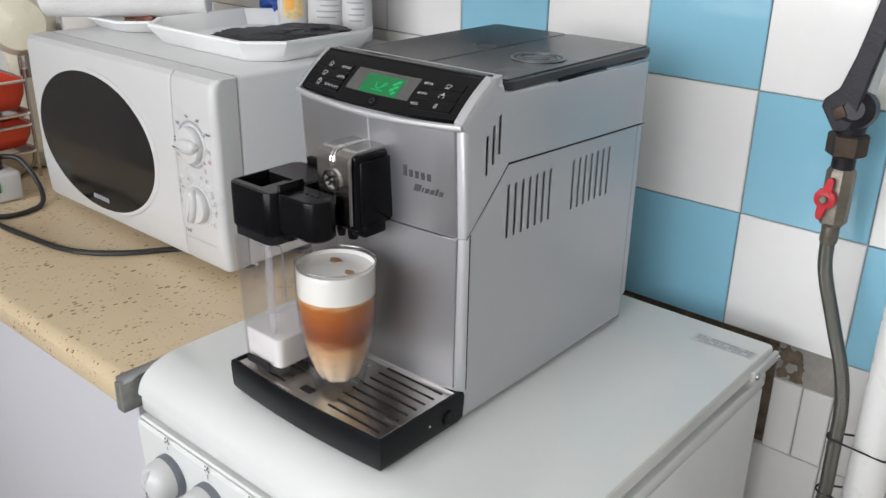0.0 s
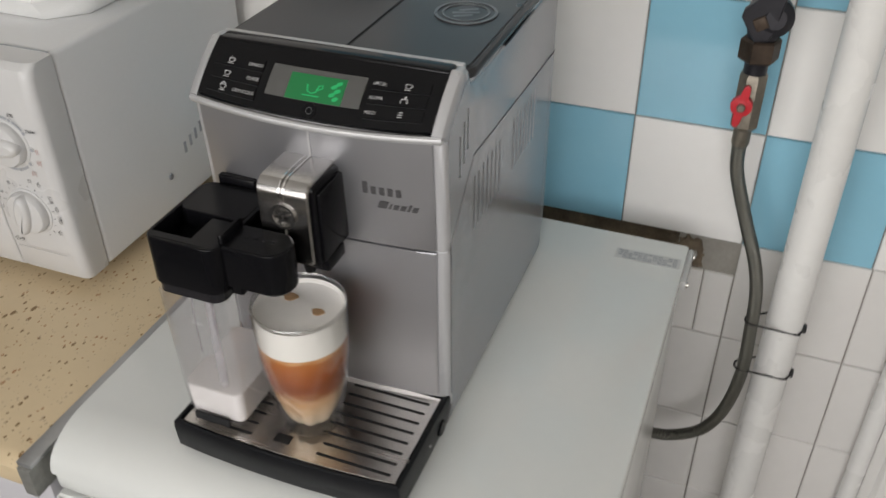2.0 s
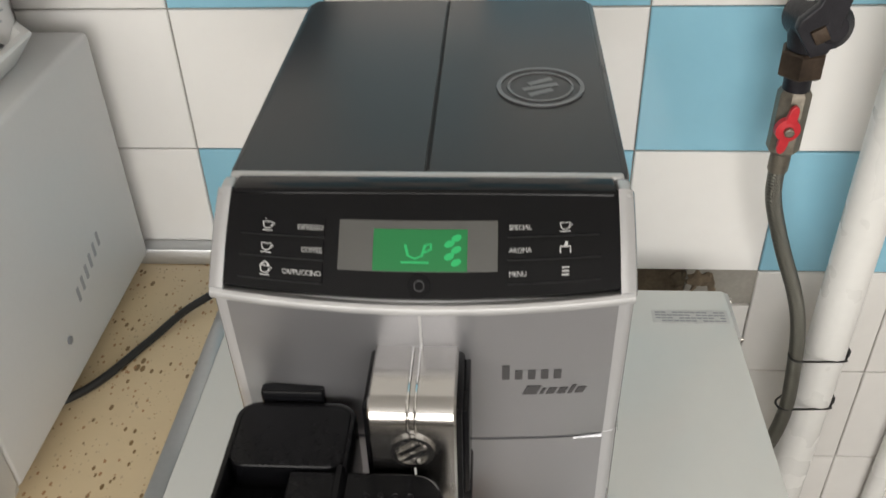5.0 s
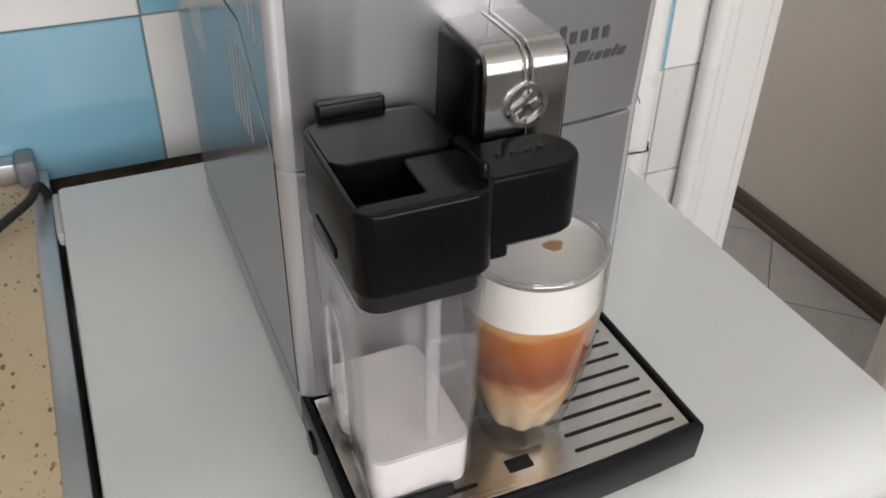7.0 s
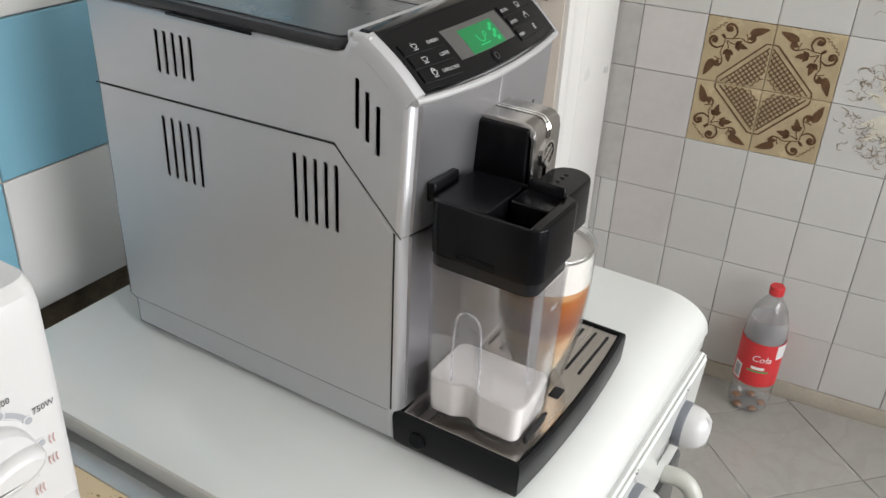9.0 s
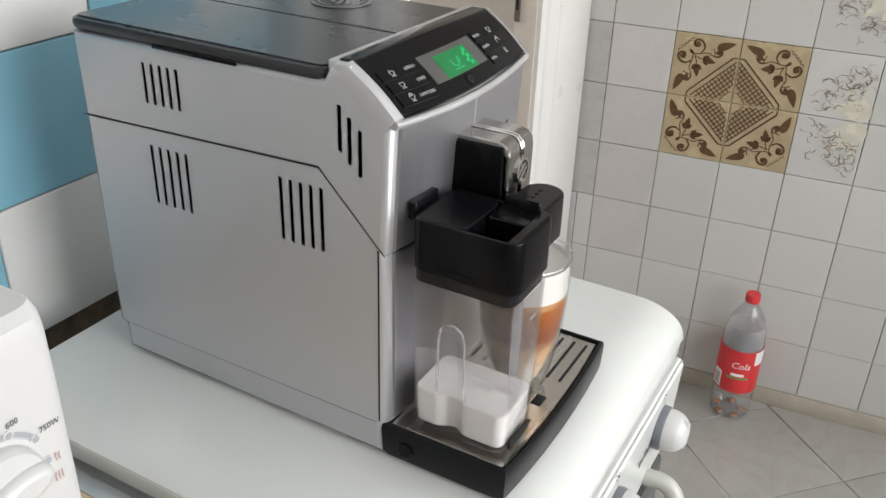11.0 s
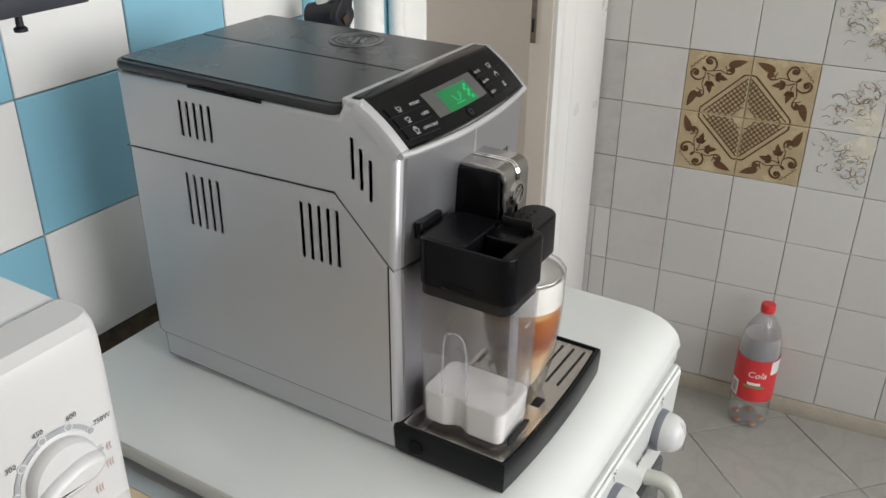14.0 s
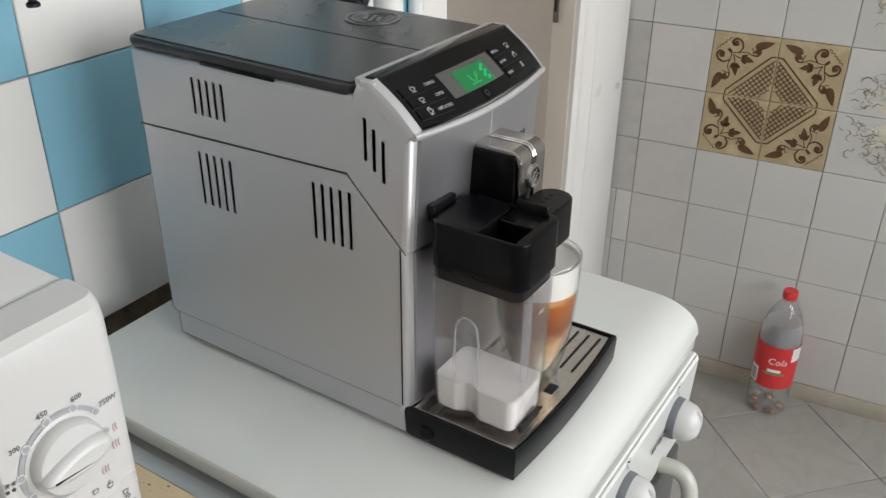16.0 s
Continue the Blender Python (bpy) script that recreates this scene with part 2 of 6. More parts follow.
ORANGE = mat("orange_label", (0.75, 0.33, 0.03), 0.5, 0, 0.1, 30, 200)
GREEN = mat("green_label", (0.03, 0.35, 0.12), 0.5, 0, 0.1, 30, 200)
LABEL_RED = mat("red_bottle_label", (0.62, 0.035, 0.04), 0.4, 0, 0.08, 30, 200)
MILK = mat("milk", (0.88, 0.86, 0.83), 0.25, 0, 0.02, 30, 200)
MILK_FILM = mat("milk_surface_froth", (0.84, 0.82, 0.785), 0.6, 0, 0.05, 60, 500, 0.3, 700)
FOAM = mat("milk_foam", (0.86, 0.83, 0.79), 0.7, 0, 0.03, 60, 700, 0.25, 900)
CREMA = mat("coffee_stain_on_foam", (0.42, 0.26, 0.14), 0.7, 0, 0.25, 150, 700)
LCD_GREEN = glow("lcd_green", (0.010, 0.27, 0.075), 0.55)
LCD_BRIGHT = glow("lcd_bright_green", (0.02, 0.80, 0.25), 0.42)
LCD_GREY = mat("lcd_window_grey", (0.085, 0.085, 0.082), 0.15, 0, 0.05, 40, 300, coat=0.4)
THICK_GLASS = solid_glass("thick_glass", (0.98, 0.985, 0.975), 1.45)
CLEAR = thin_glass("clear_glass", (0.985, 0.988, 0.985), 1.5, 0.02, 0.006)
JAR_CLEAR = thin_glass("clear_jar_plastic", (0.985, 0.980, 0.985), 1.5, 0.05, 0.022)
TUBE_CLEAR = thin_glass("translucent_tube", (0.95, 0.94, 0.95), 1.5, 0.1, 0.25)
PET = thin_glass("clear_bottle_plastic", (0.985, 0.985, 0.985), 1.5, 0.08, 0.04)
FILM = thin_glass("milky_film", (0.95, 0.95, 0.95), 1.3, 0.4, 0.30)


def latte_material():
    m = bpy.data.materials.new("layered_coffee")
    m.use_nodes = True
    n, l = m.node_tree.nodes, m.node_tree.links
    b = n["Principled BSDF"]
    tc, sep, ns = n.new("ShaderNodeTexCoord"), n.new("ShaderNodeSeparateXYZ"), n.new("ShaderNodeTexNoise")
    ns.inputs["Scale"].default_value, ns.inputs["Detail"].default_value = 45, 4
    mp = n.new("ShaderNodeMapping")
    mp.inputs["Scale"].default_value = (1, 1, 2.2)
    l.new(tc.outputs["Object"], sep.inputs[0])
    l.new(tc.outputs["Object"], mp.inputs[0]), l.new(mp.outputs[0], ns.inputs["Vector"])
    ad = n.new("ShaderNodeMath")
    ad.operation = "MULTIPLY_ADD"
    l.new(ns.outputs[0], ad.inputs[0])
    ad.inputs[1].default_value = 0.018
    l.new(sep.outputs["Z"], ad.inputs[2])
    mr = n.new("ShaderNodeMapRange")
    mr.inputs["From Min"].default_value, mr.inputs["From Max"].default_value = 0.012, 0.110
    l.new(ad.outputs[0], mr.inputs["Value"])
    cr = n.new("ShaderNodeValToRGB")
    stops = ((0.0, (0.84, 0.73, 0.60)), (0.24, (0.77, 0.58, 0.40)), (0.46, (0.62, 0.36, 0.18)), (0.60, (0.27, 0.068, 0.013)),
             (0.68, (0.25, 0.058, 0.010)), (0.80, (0.35, 0.095, 0.012)), (0.94, (0.43, 0.135, 0.020)), (1.0, (0.62, 0.34, 0.15)))
    e = cr.color_ramp.elements
    for i, (p, c) in enumerate(stops):
        s = e[i] if i < 2 else e.new(p)
        s.position, s.color = p, (*c, 1)
    l.new(mr.outputs[0], cr.inputs[0])
    l.new(cr.outputs[0], b.inputs["Base Color"])
    b.inputs["Roughness"].default_value = 0.25
    b.inputs["Specular IOR Level"].default_value = 0.08
    b.inputs["Subsurface Weight"].default_value = 0.10
    b.inputs["Subsurface Radius"].default_value = (0.008, 0.004, 0.002)
    return m


def speckle_counter():
    m = mat("speckled_beige_laminate", (0.60, 0.475, 0.305), 0.34, 0, 0.06, 6, 80)
    n, l = m.node_tree.nodes, m.node_tree.links
    b = n["Principled BSDF"]
    base = b.inputs["Base Color"].links[0].from_socket
    tc = n.new("ShaderNodeTexCoord")
    for sc, thr, col, turn in ((115, 0.098, (0.20, 0.12, 0.05), 0.4), (165, 0.088, (0.36, 0.19, 0.09), 1.3), (230, 0.100, (0.47, 0.36, 0.24), 2.2)):
        mp = n.new("ShaderNodeMapping")
        mp.inputs["Rotation"].default_value = (0, 0, turn)
        mp.inputs["Scale"].default_value = (1, 0.55, 1)
        vo = n.new("ShaderNodeTexVoronoi")
        vo.inputs["Scale"].default_value = sc
        nz = n.new("ShaderNodeTexNoise")
        nz.inputs["Scale"].default_value = sc * 0.22
        l.new(tc.outputs["Object"], mp.inputs[0]), l.new(mp.outputs[0], vo.inputs["Vector"]), l.new(mp.outputs[0], nz.inputs["Vector"])
        sub = n.new("ShaderNodeMath")
        sub.operation = "MULTIPLY_ADD"
        l.new(nz.outputs[0], sub.inputs[0])
        sub.inputs[1].default_value = -0.75
        l.new(vo.outputs["Distance"], sub.inputs[2])
        st = n.new("ShaderNodeMapRange")
        st.inputs["From Min"].default_value, st.inputs["From Max"].default_value = thr - 0.36, thr - 0.31
        st.inputs["To Min"].default_value, st.inputs["To Max"].default_value = 1, 0
        l.new(sub.outputs[0], st.inputs["Value"])
        mx = n.new("ShaderNodeMix")
        mx.data_type = "RGBA"
        l.new(st.outputs[0], mx.inputs[0]), l.new(base, mx.inputs[6])
        mx.inputs[7].default_value = (*col, 1)
        base = mx.outputs[2]
    l.new(base, b.inputs["Base Color"])
    return m


def marble_floor():
    m = mat("grey_veined_floor_tile", (0.32, 0.307, 0.285), 0.22, 0, 0.08, 5, 80, per_object=0.05)
    n, l = m.node_tree.nodes, m.node_tree.links
    b = n["Principled BSDF"]
    base = b.inputs["Base Color"].links[0].from_socket
    tc, nz, wv = n.new("ShaderNodeTexCoord"), n.new("ShaderNodeTexNoise"), n.new("ShaderNodeTexNoise")
    nz.inputs["Scale"].default_value, nz.inputs["Detail"].default_value, nz.inputs["Distortion"].default_value = 5, 6, 1.6
    oi, add = n.new("ShaderNodeObjectInfo"), n.new("ShaderNodeVectorMath")
    l.new(tc.outputs["Object"], add.inputs[0]), l.new(oi.outputs["Random"], add.inputs[1])
    l.new(add.outputs[0], nz.inputs["Vector"])
    st = n.new("ShaderNodeMapRange")
    st.inputs["From Min"].default_value, st.inputs["From Max"].default_value = 0.44, 0.5
    l.new(nz.outputs[0], st.inputs["Value"])
    s2 = n.new("ShaderNodeMapRange")
    s2.inputs["From Min"].default_value, s2.inputs["From Max"].default_value = 0.5, 0.58
    s2.inputs["To Min"].default_value, s2.inputs["To Max"].default_value = 1, 0
    l.new(nz.outputs[0], s2.inputs["Value"])
    mu = n.new("ShaderNodeMath")
    mu.operation = "MULTIPLY"
    l.new(st.outputs[0], mu.inputs[0]), l.new(s2.outputs[0], mu.inputs[1])
    m3 = n.new("ShaderNodeMath")
    m3.operation = "MULTIPLY"
    l.new(mu.outputs[0], m3.inputs[0])
    m3.inputs[1].default_value = 0.22
    mx = n.new("ShaderNodeMix")
    mx.data_type = "RGBA"
    l.new(m3.outputs[0], mx.inputs[0]), l.new(base, mx.inputs[6])
    mx.inputs[7].default_value = (0.22, 0.211, 0.198, 1)
    l.new(mx.outputs[2], b.inputs["Base Color"])
    return m


LATTE = latte_material()
COUNTER = speckle_counter()
FLOOR_TILE = marble_floor()


# ---------------------------------------------------------------- builders
def smooth(me, angle=35):
    for p in me.polygons:
        p.use_smooth = True
    me.set_sharp_from_angle(angle=radians(angle))
    rims = {k for p in me.polygons if len(p.vertices) > 10 for k in p.edge_keys}
    for e in me.edges:
        if tuple(sorted(e.vertices)) in rims:
            e.use_edge_sharp = True


def thing(name, label, category, at=(0, 0, 0), rz=0.0, group="", kind=""):
    e = new(name)
    e.empty_display_size = 0.02
    e.matrix_world = pose(*at, 0, 0, rz)
    return tagged(e, label, category, group, kind)


def part(name, bm, material, parent=None, label="", flat=False):
    me = bpy.data.meshes.new(name)
    bmesh.ops.recalc_face_normals(bm, faces=bm.faces)
    bm.to_mesh(me)
    bm.free()
    me.materials.append(material)
    if not flat:
        smooth(me)
    ob = new(name, me)
    if parent is not None:
        ob.parent = parent
        up = parent
        while up.parent is not None:
            up = up.parent
        if parent is not up:
            ob.matrix_parent_inverse = Matrix.Identity(4)
    if label:
        ob["label"] = label
    return ob


def whole(name, bm, material, label, category, group="", kind="", at=None):
    ob = part(name, bm, material)
    if at is not None:
        ob.matrix_world = at
    return tagged(ob, label, category, group, kind)


def box(x0, x1, y0, y1, z0, z1, bevel=0.0, seg=2, bm=None):
    out = bm or bmesh.new()
    vs = [out.verts.new((x, y, z)) for x in (x0, x1) for y in (y0, y1) for z in (z0, z1)]
    fs = [out.faces.new([vs[i] for i in q]) for q in ((0, 1, 3, 2), (4, 6, 7, 5), (0, 4, 5, 1), (2, 3, 7, 6), (0, 2, 6, 4), (1, 5, 7, 3))]
    if bevel:
        es = {e for f in fs for e in f.edges}
        bmesh.ops.bevel(out, geom=list(es), offset=bevel, segments=seg, profile=0.5, affect="EDGES")
    return out


def rrect(x0, x1, y0, y1, r, n=6):
    pts = []
    for cx, cy, a in ((x1 - r, y1 - r, 0), (x0 + r, y1 - r, 90), (x0 + r, y0 + r, 180), (x1 - r, y0 + r, 270)):
        for i in range(n + 1):
            t = radians(a + 90 * i / n)
            pts.append((cx + r * math.cos(t), cy + r * math.sin(t)))
    return pts


def offset(pts, d):
    """Moves a counter-clockwise outline inwards by d."""
    out, n = [], len(pts)
    for i in range(n):
        a, b, c = Vector(pts[i - 1]), Vector(pts[i]), Vector(pts[(i + 1) % n])
        u, v = (b - a).normalized(), (c - b).normalized()
        nu, nv = Vector((-u.y, u.x)), Vector((-v.y, v.x))
        k = nu + nv
        k = k * (1 / max(1 + nu.dot(nv), 0.3))
        out.append(tuple(b + k * d))
    return out


def loft(rings, caps=True, bm=None, close=True):
    out = bm or bmesh.new()
    rows = [[out.verts.new(p) for p in r] for r in rings]
    n = len(rows[0])
    for a, b in zip(rows, rows[1:]):
        for i in range(n if close else n - 1):
            j = (i + 1) % n
            out.faces.new((a[i], a[j], b[j], b[i]))
    if caps:
        out.faces.new(list(reversed(rows[0])))
        out.faces.new(rows[-1])
    return out


def column(outline, levels, bm=None):
    """A solid with a flat outline: levels are (z, inset)."""
    return loft([[(x, y, z) for x, y in (offset(outline, d) if d else outline)] for z, d in levels], bm=bm)


def slab(outline, z0, z1, r=0.0, bm=None):
    if r:
        lv = [(z0, r), (z0 + r * 0.3, r * 0.3), (z0 + r, 0), (z1 - r, 0), (z1 - r * 0.3, r * 0.3), (z1, r)]
    else:
        lv = [(z0, 0), (z1, 0)]
    return column(outline, lv, bm)


def lathe(profile, n=40, at=(0, 0, 0), bm=None, caps=True):
    rings = [[(at[0] + r * math.cos(2 * math.pi * i / n), at[1] + r * math.sin(2 * math.pi * i / n), at[2] + z) for i in range(n)] for r, z in profile]
    return loft(rings, caps, bm)


def turned(bm, m):
    bmesh.ops.transform(bm, matrix=m, verts=bm.verts)
    return bm


def tube(points, r, n=10, bm=None, steps=6):
    pts = [Vector(p) for p in points]
    path = []
    for i in range(len(pts) - 1):
        p0, p1, p2, p3 = pts[max(i - 1, 0)], pts[i], pts[i + 1], pts[min(i + 2, len(pts) - 1)]
        for k in range(steps):
            t = k / steps
            path.append(0.5 * ((2 * p1) + (p2 - p0) * t + (2 * p0 - 5 * p1 + 4 * p2 - p3) * t * t + (3 * p1 - p0 - 3 * p2 + p3) * t ** 3))
    path.append(pts[-1])
    rings, side = [], None
    for i, p in enumerate(path):
        d = (path[min(i + 1, len(path) - 1)] - path[max(i - 1, 0)]).normalized()
        if side is None:
            side = d.orthogonal().normalized()
        side = (side - d * side.dot(d)).normalized()
        up = d.cross(side)
        rings.append([tuple(p + r * (side * math.cos(2 * math.pi * k / n) + up * math.sin(2 * math.pi * k / n))) for k in range(n)])
    return loft(rings, True, bm)


def ring(cx, cy, r0, r1, h, n=40, z=0.0, sy=1.0, bm=None):
    prof = [(r0, z), (r0, z + h), (r1, z + h), (r1, z)]
    out = bm or bmesh.new()
    rows = [[out.verts.new((cx + r * math.cos(2 * math.pi * i / n), cy + sy * r * math.sin(2 * math.pi * i / n), zz)) for i in range(n)] for r, zz in prof]
    for a, b in zip(rows, rows[1:] + rows[:1]):
        for i in range(n):
            j = (i + 1) % n
            out.faces.new((a[i], a[j], b[j], b[i]))
    return out


def lettering(text, size, depth=0.0002, shear=0.0, spacing=1.0, width=1.0, bold=0.0):
    """The mesh of some words, in the x-y plane, from the left end of their base line."""
    cu = bpy.data.curves.new("words", "FONT")
    cu.body, cu.size, cu.extrude, cu.shear, cu.space_character = text, size, depth, shear, spacing
    cu.resolution_u, cu.offset = 2, bold
    tmp = new("words", cu)
    bpy.context.view_layer.update()
    me = bpy.data.meshes.new_from_object(tmp.evaluated_get(bpy.context.evaluated_depsgraph_get()))
    bpy.data.objects.remove(tmp)
    bm = bmesh.new()
    bm.from_mesh(me)
    bpy.data.meshes.remove(me)
    if width != 1.0:
        turned(bm, Matrix.Diagonal((width, 1, 1, 1)))
    return bm


def ribbon(points, w, h=0.0004, taper=True, bm=None):
    """A flat painted stroke in the x-y plane."""
    out = bm or bmesh.new()
    pts = [Vector((*p, 0)) for p in points]
    rows = []
    for i, p in enumerate(pts):
        d = (pts[min(i + 1, len(pts) - 1)] - pts[max(i - 1, 0)]).normalized()
        s = Vector((-d.y, d.x, 0))
        k = w * (0.45 + 0.55 * math.sin(math.pi * (i + 0.5) / len(pts))) if taper else w
        rows.append((out.verts.new(p + s * k / 2 + Vector((0, 0, h))), out.verts.new(p - s * k / 2 + Vector((0, 0, h)))))
    for a, b in zip(rows, rows[1:]):
        out.faces.new((a[0], a[1], b[1], b[0]))
    return out


def on_plane(bm, origin, u, v, w):
    m = Matrix.Identity(4)
    for i, a in enumerate((u, v, w)):
        m.col[i] = (*Vector(a).normalized(), 0)
    m.col[3] = (*origin, 1)
    return turned(bm, m)



# ---------------------------------------------------------------- the room
def structure(name, bm, material, label, category):
    return whole(name, bm, material, label, category, kind="structure")


floor = structure("floor", box(-2.0, 1.9, -2.7, 2.8, -0.06, -0.006), GROUT, "grey veined ceramic floor tiles laid diagonally", "floor")
wall_north = structure("wall_north", box(-1.95, 0.628, 0.470, 0.62, 0, 2.6), PLASTER, "kitchen wall with blue and white checkered tiles", "wall")
structure("wall_north_header", box(0.628, 1.62, 0.470, 0.62, 2.06, 2.6), PAINT, "painted wall above the doorway", "wall")
structure("wall_north_upper", box(-1.95, 0.628, 0.452, 0.470, S + 0.89, 2.6), PAINT, "painted wall above the tiles", "wall")
EAST = pose(1.52, 0, 0, 0, 0, 5.71)
wall_east = structure("wall_east", box(0.007, 0.14, -2.6, 0.60, 0, 2.6), GROUT, "kitchen wall of white tiles with ochre ornament tiles", "wall")
wall_east.matrix_world = EAST
# unseen wall, its dark paint added only to hold back bounce light
structure("wall_west", box(-2.05, -1.95, -2.6, 0.62, 0, 2.6), BACK_PAINT, "unseen kitchen wall, painted dark beige to cut bounce light", "wall")
structure("ceiling", box(-2.05, 1.95, -2.7, 2.8, 2.6, 2.7), PAINT, "plain white ceiling", "ceiling")
south = bmesh.new()
box(-2.05, -1.20, -2.6, -2.45, 0, 2.6, bm=south)
box(1.30, 1.95, -2.6, -2.45, 0, 2.6, bm=south)
box(-1.20, 1.30, -2.6, -2.45, 0, 0.92, bm=south)
box(-1.20, 1.30, -2.6, -2.45, 2.32, 2.6, bm=south)
structure("wall_south", south, BACK_PAINT, "unseen window wall, painted dark beige to cut bounce light", "wall")
window_1 = tagged(new("window_1"), "white framed kitchen window that lets in daylight", "window", kind="structure")
for x0, x1, z0, z1 in ((-1.20, 1.30, 0.92, 0.97), (-1.20, 1.30, 2.27, 2.32), (-1.20, -1.15, 0.97, 2.27), (1.25, 1.30, 0.97, 2.27), (0.02, 0.08, 0.97, 2.27)):
    part("window_frame", box(x0, x1, -2.56, -2.50, z0, z1, 0.006), DOOR_PAINT, window_1)

# the hall behind the doorway
structure("hall_wall_east", box(1.49, 1.63, 0.509, 2.75, 0, 2.6), HALL_PAINT, "warm grey painted hall wall seen through the doorway", "wall")
structure("hall_wall_north", box(-0.3, 1.60, 2.70, 2.80, 0, 2.6), HALL_PAINT, "warm grey painted end wall of the hall", "wall")
structure("hall_wall_west", box(-0.3, -0.2, 0.62, 2.70, 0, 2.6), HALL_PAINT, "warm grey painted hall wall", "wall")
hb = box(1.472, 1.489, 0.51, 2.69, 0, 0.055, 0.004)
box(1.462, 1.489, 0.51, 2.69, 0.0, 0.02, 0.003, bm=hb)
structure("baseboard", hb, DARK_WOOD, "dark stained wooden baseboard along the hall wall", "baseboard")

# the doorway
door_1 = tagged(new("door_1"), "white painted door frame of an open doorway", "door frame", kind="structure")


def casing(x0, x1, mirror):
    prof = [(0.0, 0.0), (0.0, 0.010), (0.012, 0.016), (0.020, 0.010), (0.032, 0.012), (0.052, 0.022), (0.062, 0.014), (0.070, 0.014), (0.070, 0.0)]
    k = (x1 - x0) / 0.070
    pts = [(x0 + p * k if not mirror else x1 - p * k, 0.4545 - d) for p, d in prof]
    return loft([[(x, y, z) for x, y in pts] for z in (0.0, 2.13)])


part("casing", casing(0.553, 0.628, False), DOOR_PAINT, door_1)
part("casing", casing(1.176, 1.276, False), DOOR_PAINT, door_1)
part("casing_board", box(1.2765, 1.464, 0.440, 0.4545, 0, 2.13, 0.003), DOOR_PAINT, door_1)
part("lintel", box(0.553, 1.462, 0.438, 0.4545, 2.13, 2.21, 0.004), DOOR_PAINT, door_1)
part("jamb", box(0.628, 0.648, 0.4545, 0.622, 0, 2.13, 0.002), DOOR_PAINT, door_1)
jamb = part("jamb", box(1.172, 1.489, 0.4547, 0.508, 0, 2.13, 0.002), BEIGE_PAINT, door_1, "beige painted door jamb")
plate = box(1.1685, 1.172, 0.493, 0.506, S + 0.045, S + 0.19, 0.001)
part("strike_plate", plate, BRASS_DIRTY, jamb, "metal strike plate")
part("latch_hole", box(1.1680, 1.1690, 0.497, 0.503, S + 0.07, S + 0.10), SLOT, jamb)

# ---------------------------------------------------------------- cooker
cooker = thing("cooker", "white enamelled gas cooker with its lid closed", "cooker", (0, 0, 0))
CX0, CX1 = -0.2295, 0.271


def lid_profile(z_in=0.022):
    top = [(0.379, -0.004), (0.375, 0.0), (-0.086, 0.0)]
    for i in range(1, 9):
        a = radians(90 * i / 9)
        top.append((-0.086 - 0.058 * math.sin(a), -0.034 * (1 - math.cos(a))))
    return top + [(-0.145, -0.036), (-0.140, -0.037), (-0.130, -0.022), (0.379, -z_in)]


def cooker_lid():
    prof = [(y, z) for y, z in lid_profile()]
    rings = []
    for x, d in ((CX0, 0.004), (CX0 + 0.0012, 0.0012), (CX0 + 0.004, 0), (CX1 - 0.004, 0), (CX1 - 0.0012, 0.0012), (CX1, 0.004)):
        pts = offset(prof, d) if d else prof
        rings.append([(x, y, S + z) for y, z in pts])
    return loft(rings)


part("lid", cooker_lid(), ENAMEL, cooker)
rim = box(CX0 + 0.003, CX1 - 0.003, -0.143, 0.38, S - 0.058, S - 0.0375, 0.004)
part("rim", rim, ENAMEL, cooker)
part("body", box(CX0 + 0.004, CX1 - 0.004, -0.128, 0.38, 0.06, S - 0.0585, 0.004), ENAMEL_SIDE, cooker)
pan = loft([[(x, y, S + z) for y, z in ((-0.126, -0.062), (-0.148, -0.062), (-0.151, -0.066), (-0.146, -0.185), (-0.126, -0.185))] for x in (CX0 + 0.002, CX1 - 0.002)])
bmesh.ops.bevel(pan, geom=list(pan.edges), offset=0.003, segments=2, affect="EDGES")
control_panel = part("control_panel", pan, ENAMEL, cooker)
OVEN_GLASS = mat("dark_grey_oven_glass", (0.075, 0.080, 0.080), 0.22, 0, 0.08, 8, 60)
part("oven_door", box(CX0 + 0.004, CX1 - 0.004, -0.147, -0.1285, 0.20, S - 0.20, 0.006, 3), OVEN_GLASS, cooker, "dark grey oven door")
part("drawer_front", box(CX0 + 0.004, CX1 - 0.004, -0.150, -0.1285, 0.07, 0.19, 0.006, 3), ENAMEL_SIDE, cooker)
for x in (CX0 + 0.03, CX1 - 0.03):
    for y in (-0.10, 0.34):
        part("foot", lathe([(0.016, 0.0), (0.018, 0.005), (0.014, 0.06)], 16, (x, y, 0)), BLACK, cooker)
hz = S - 0.228
part("handle", tube([(0.189, -0.146, hz + 0.050), (0.191, -0.168, hz + 0.050), (0.190, -0.183, hz + 0.035), (0.183, -0.190, hz), (0.175, -0.190, hz - 0.010), (0.0, -0.190, hz - 0.010),
                     (-0.15, -0.190, hz - 0.010), (-0.18, -0.186, hz + 0.010), (-0.19, -0.150, hz + 0.040)], 0.0100, 12), mat("yellowed_handle_plastic", (0.50, 0.50, 0.45), 0.35, 0, 0.06, 12, 200), cooker, "pale tubular oven handle")
DIAL_GREY = mat("blue_grey_dial_plastic", (0.15, 0.16, 0.18), 0.4)
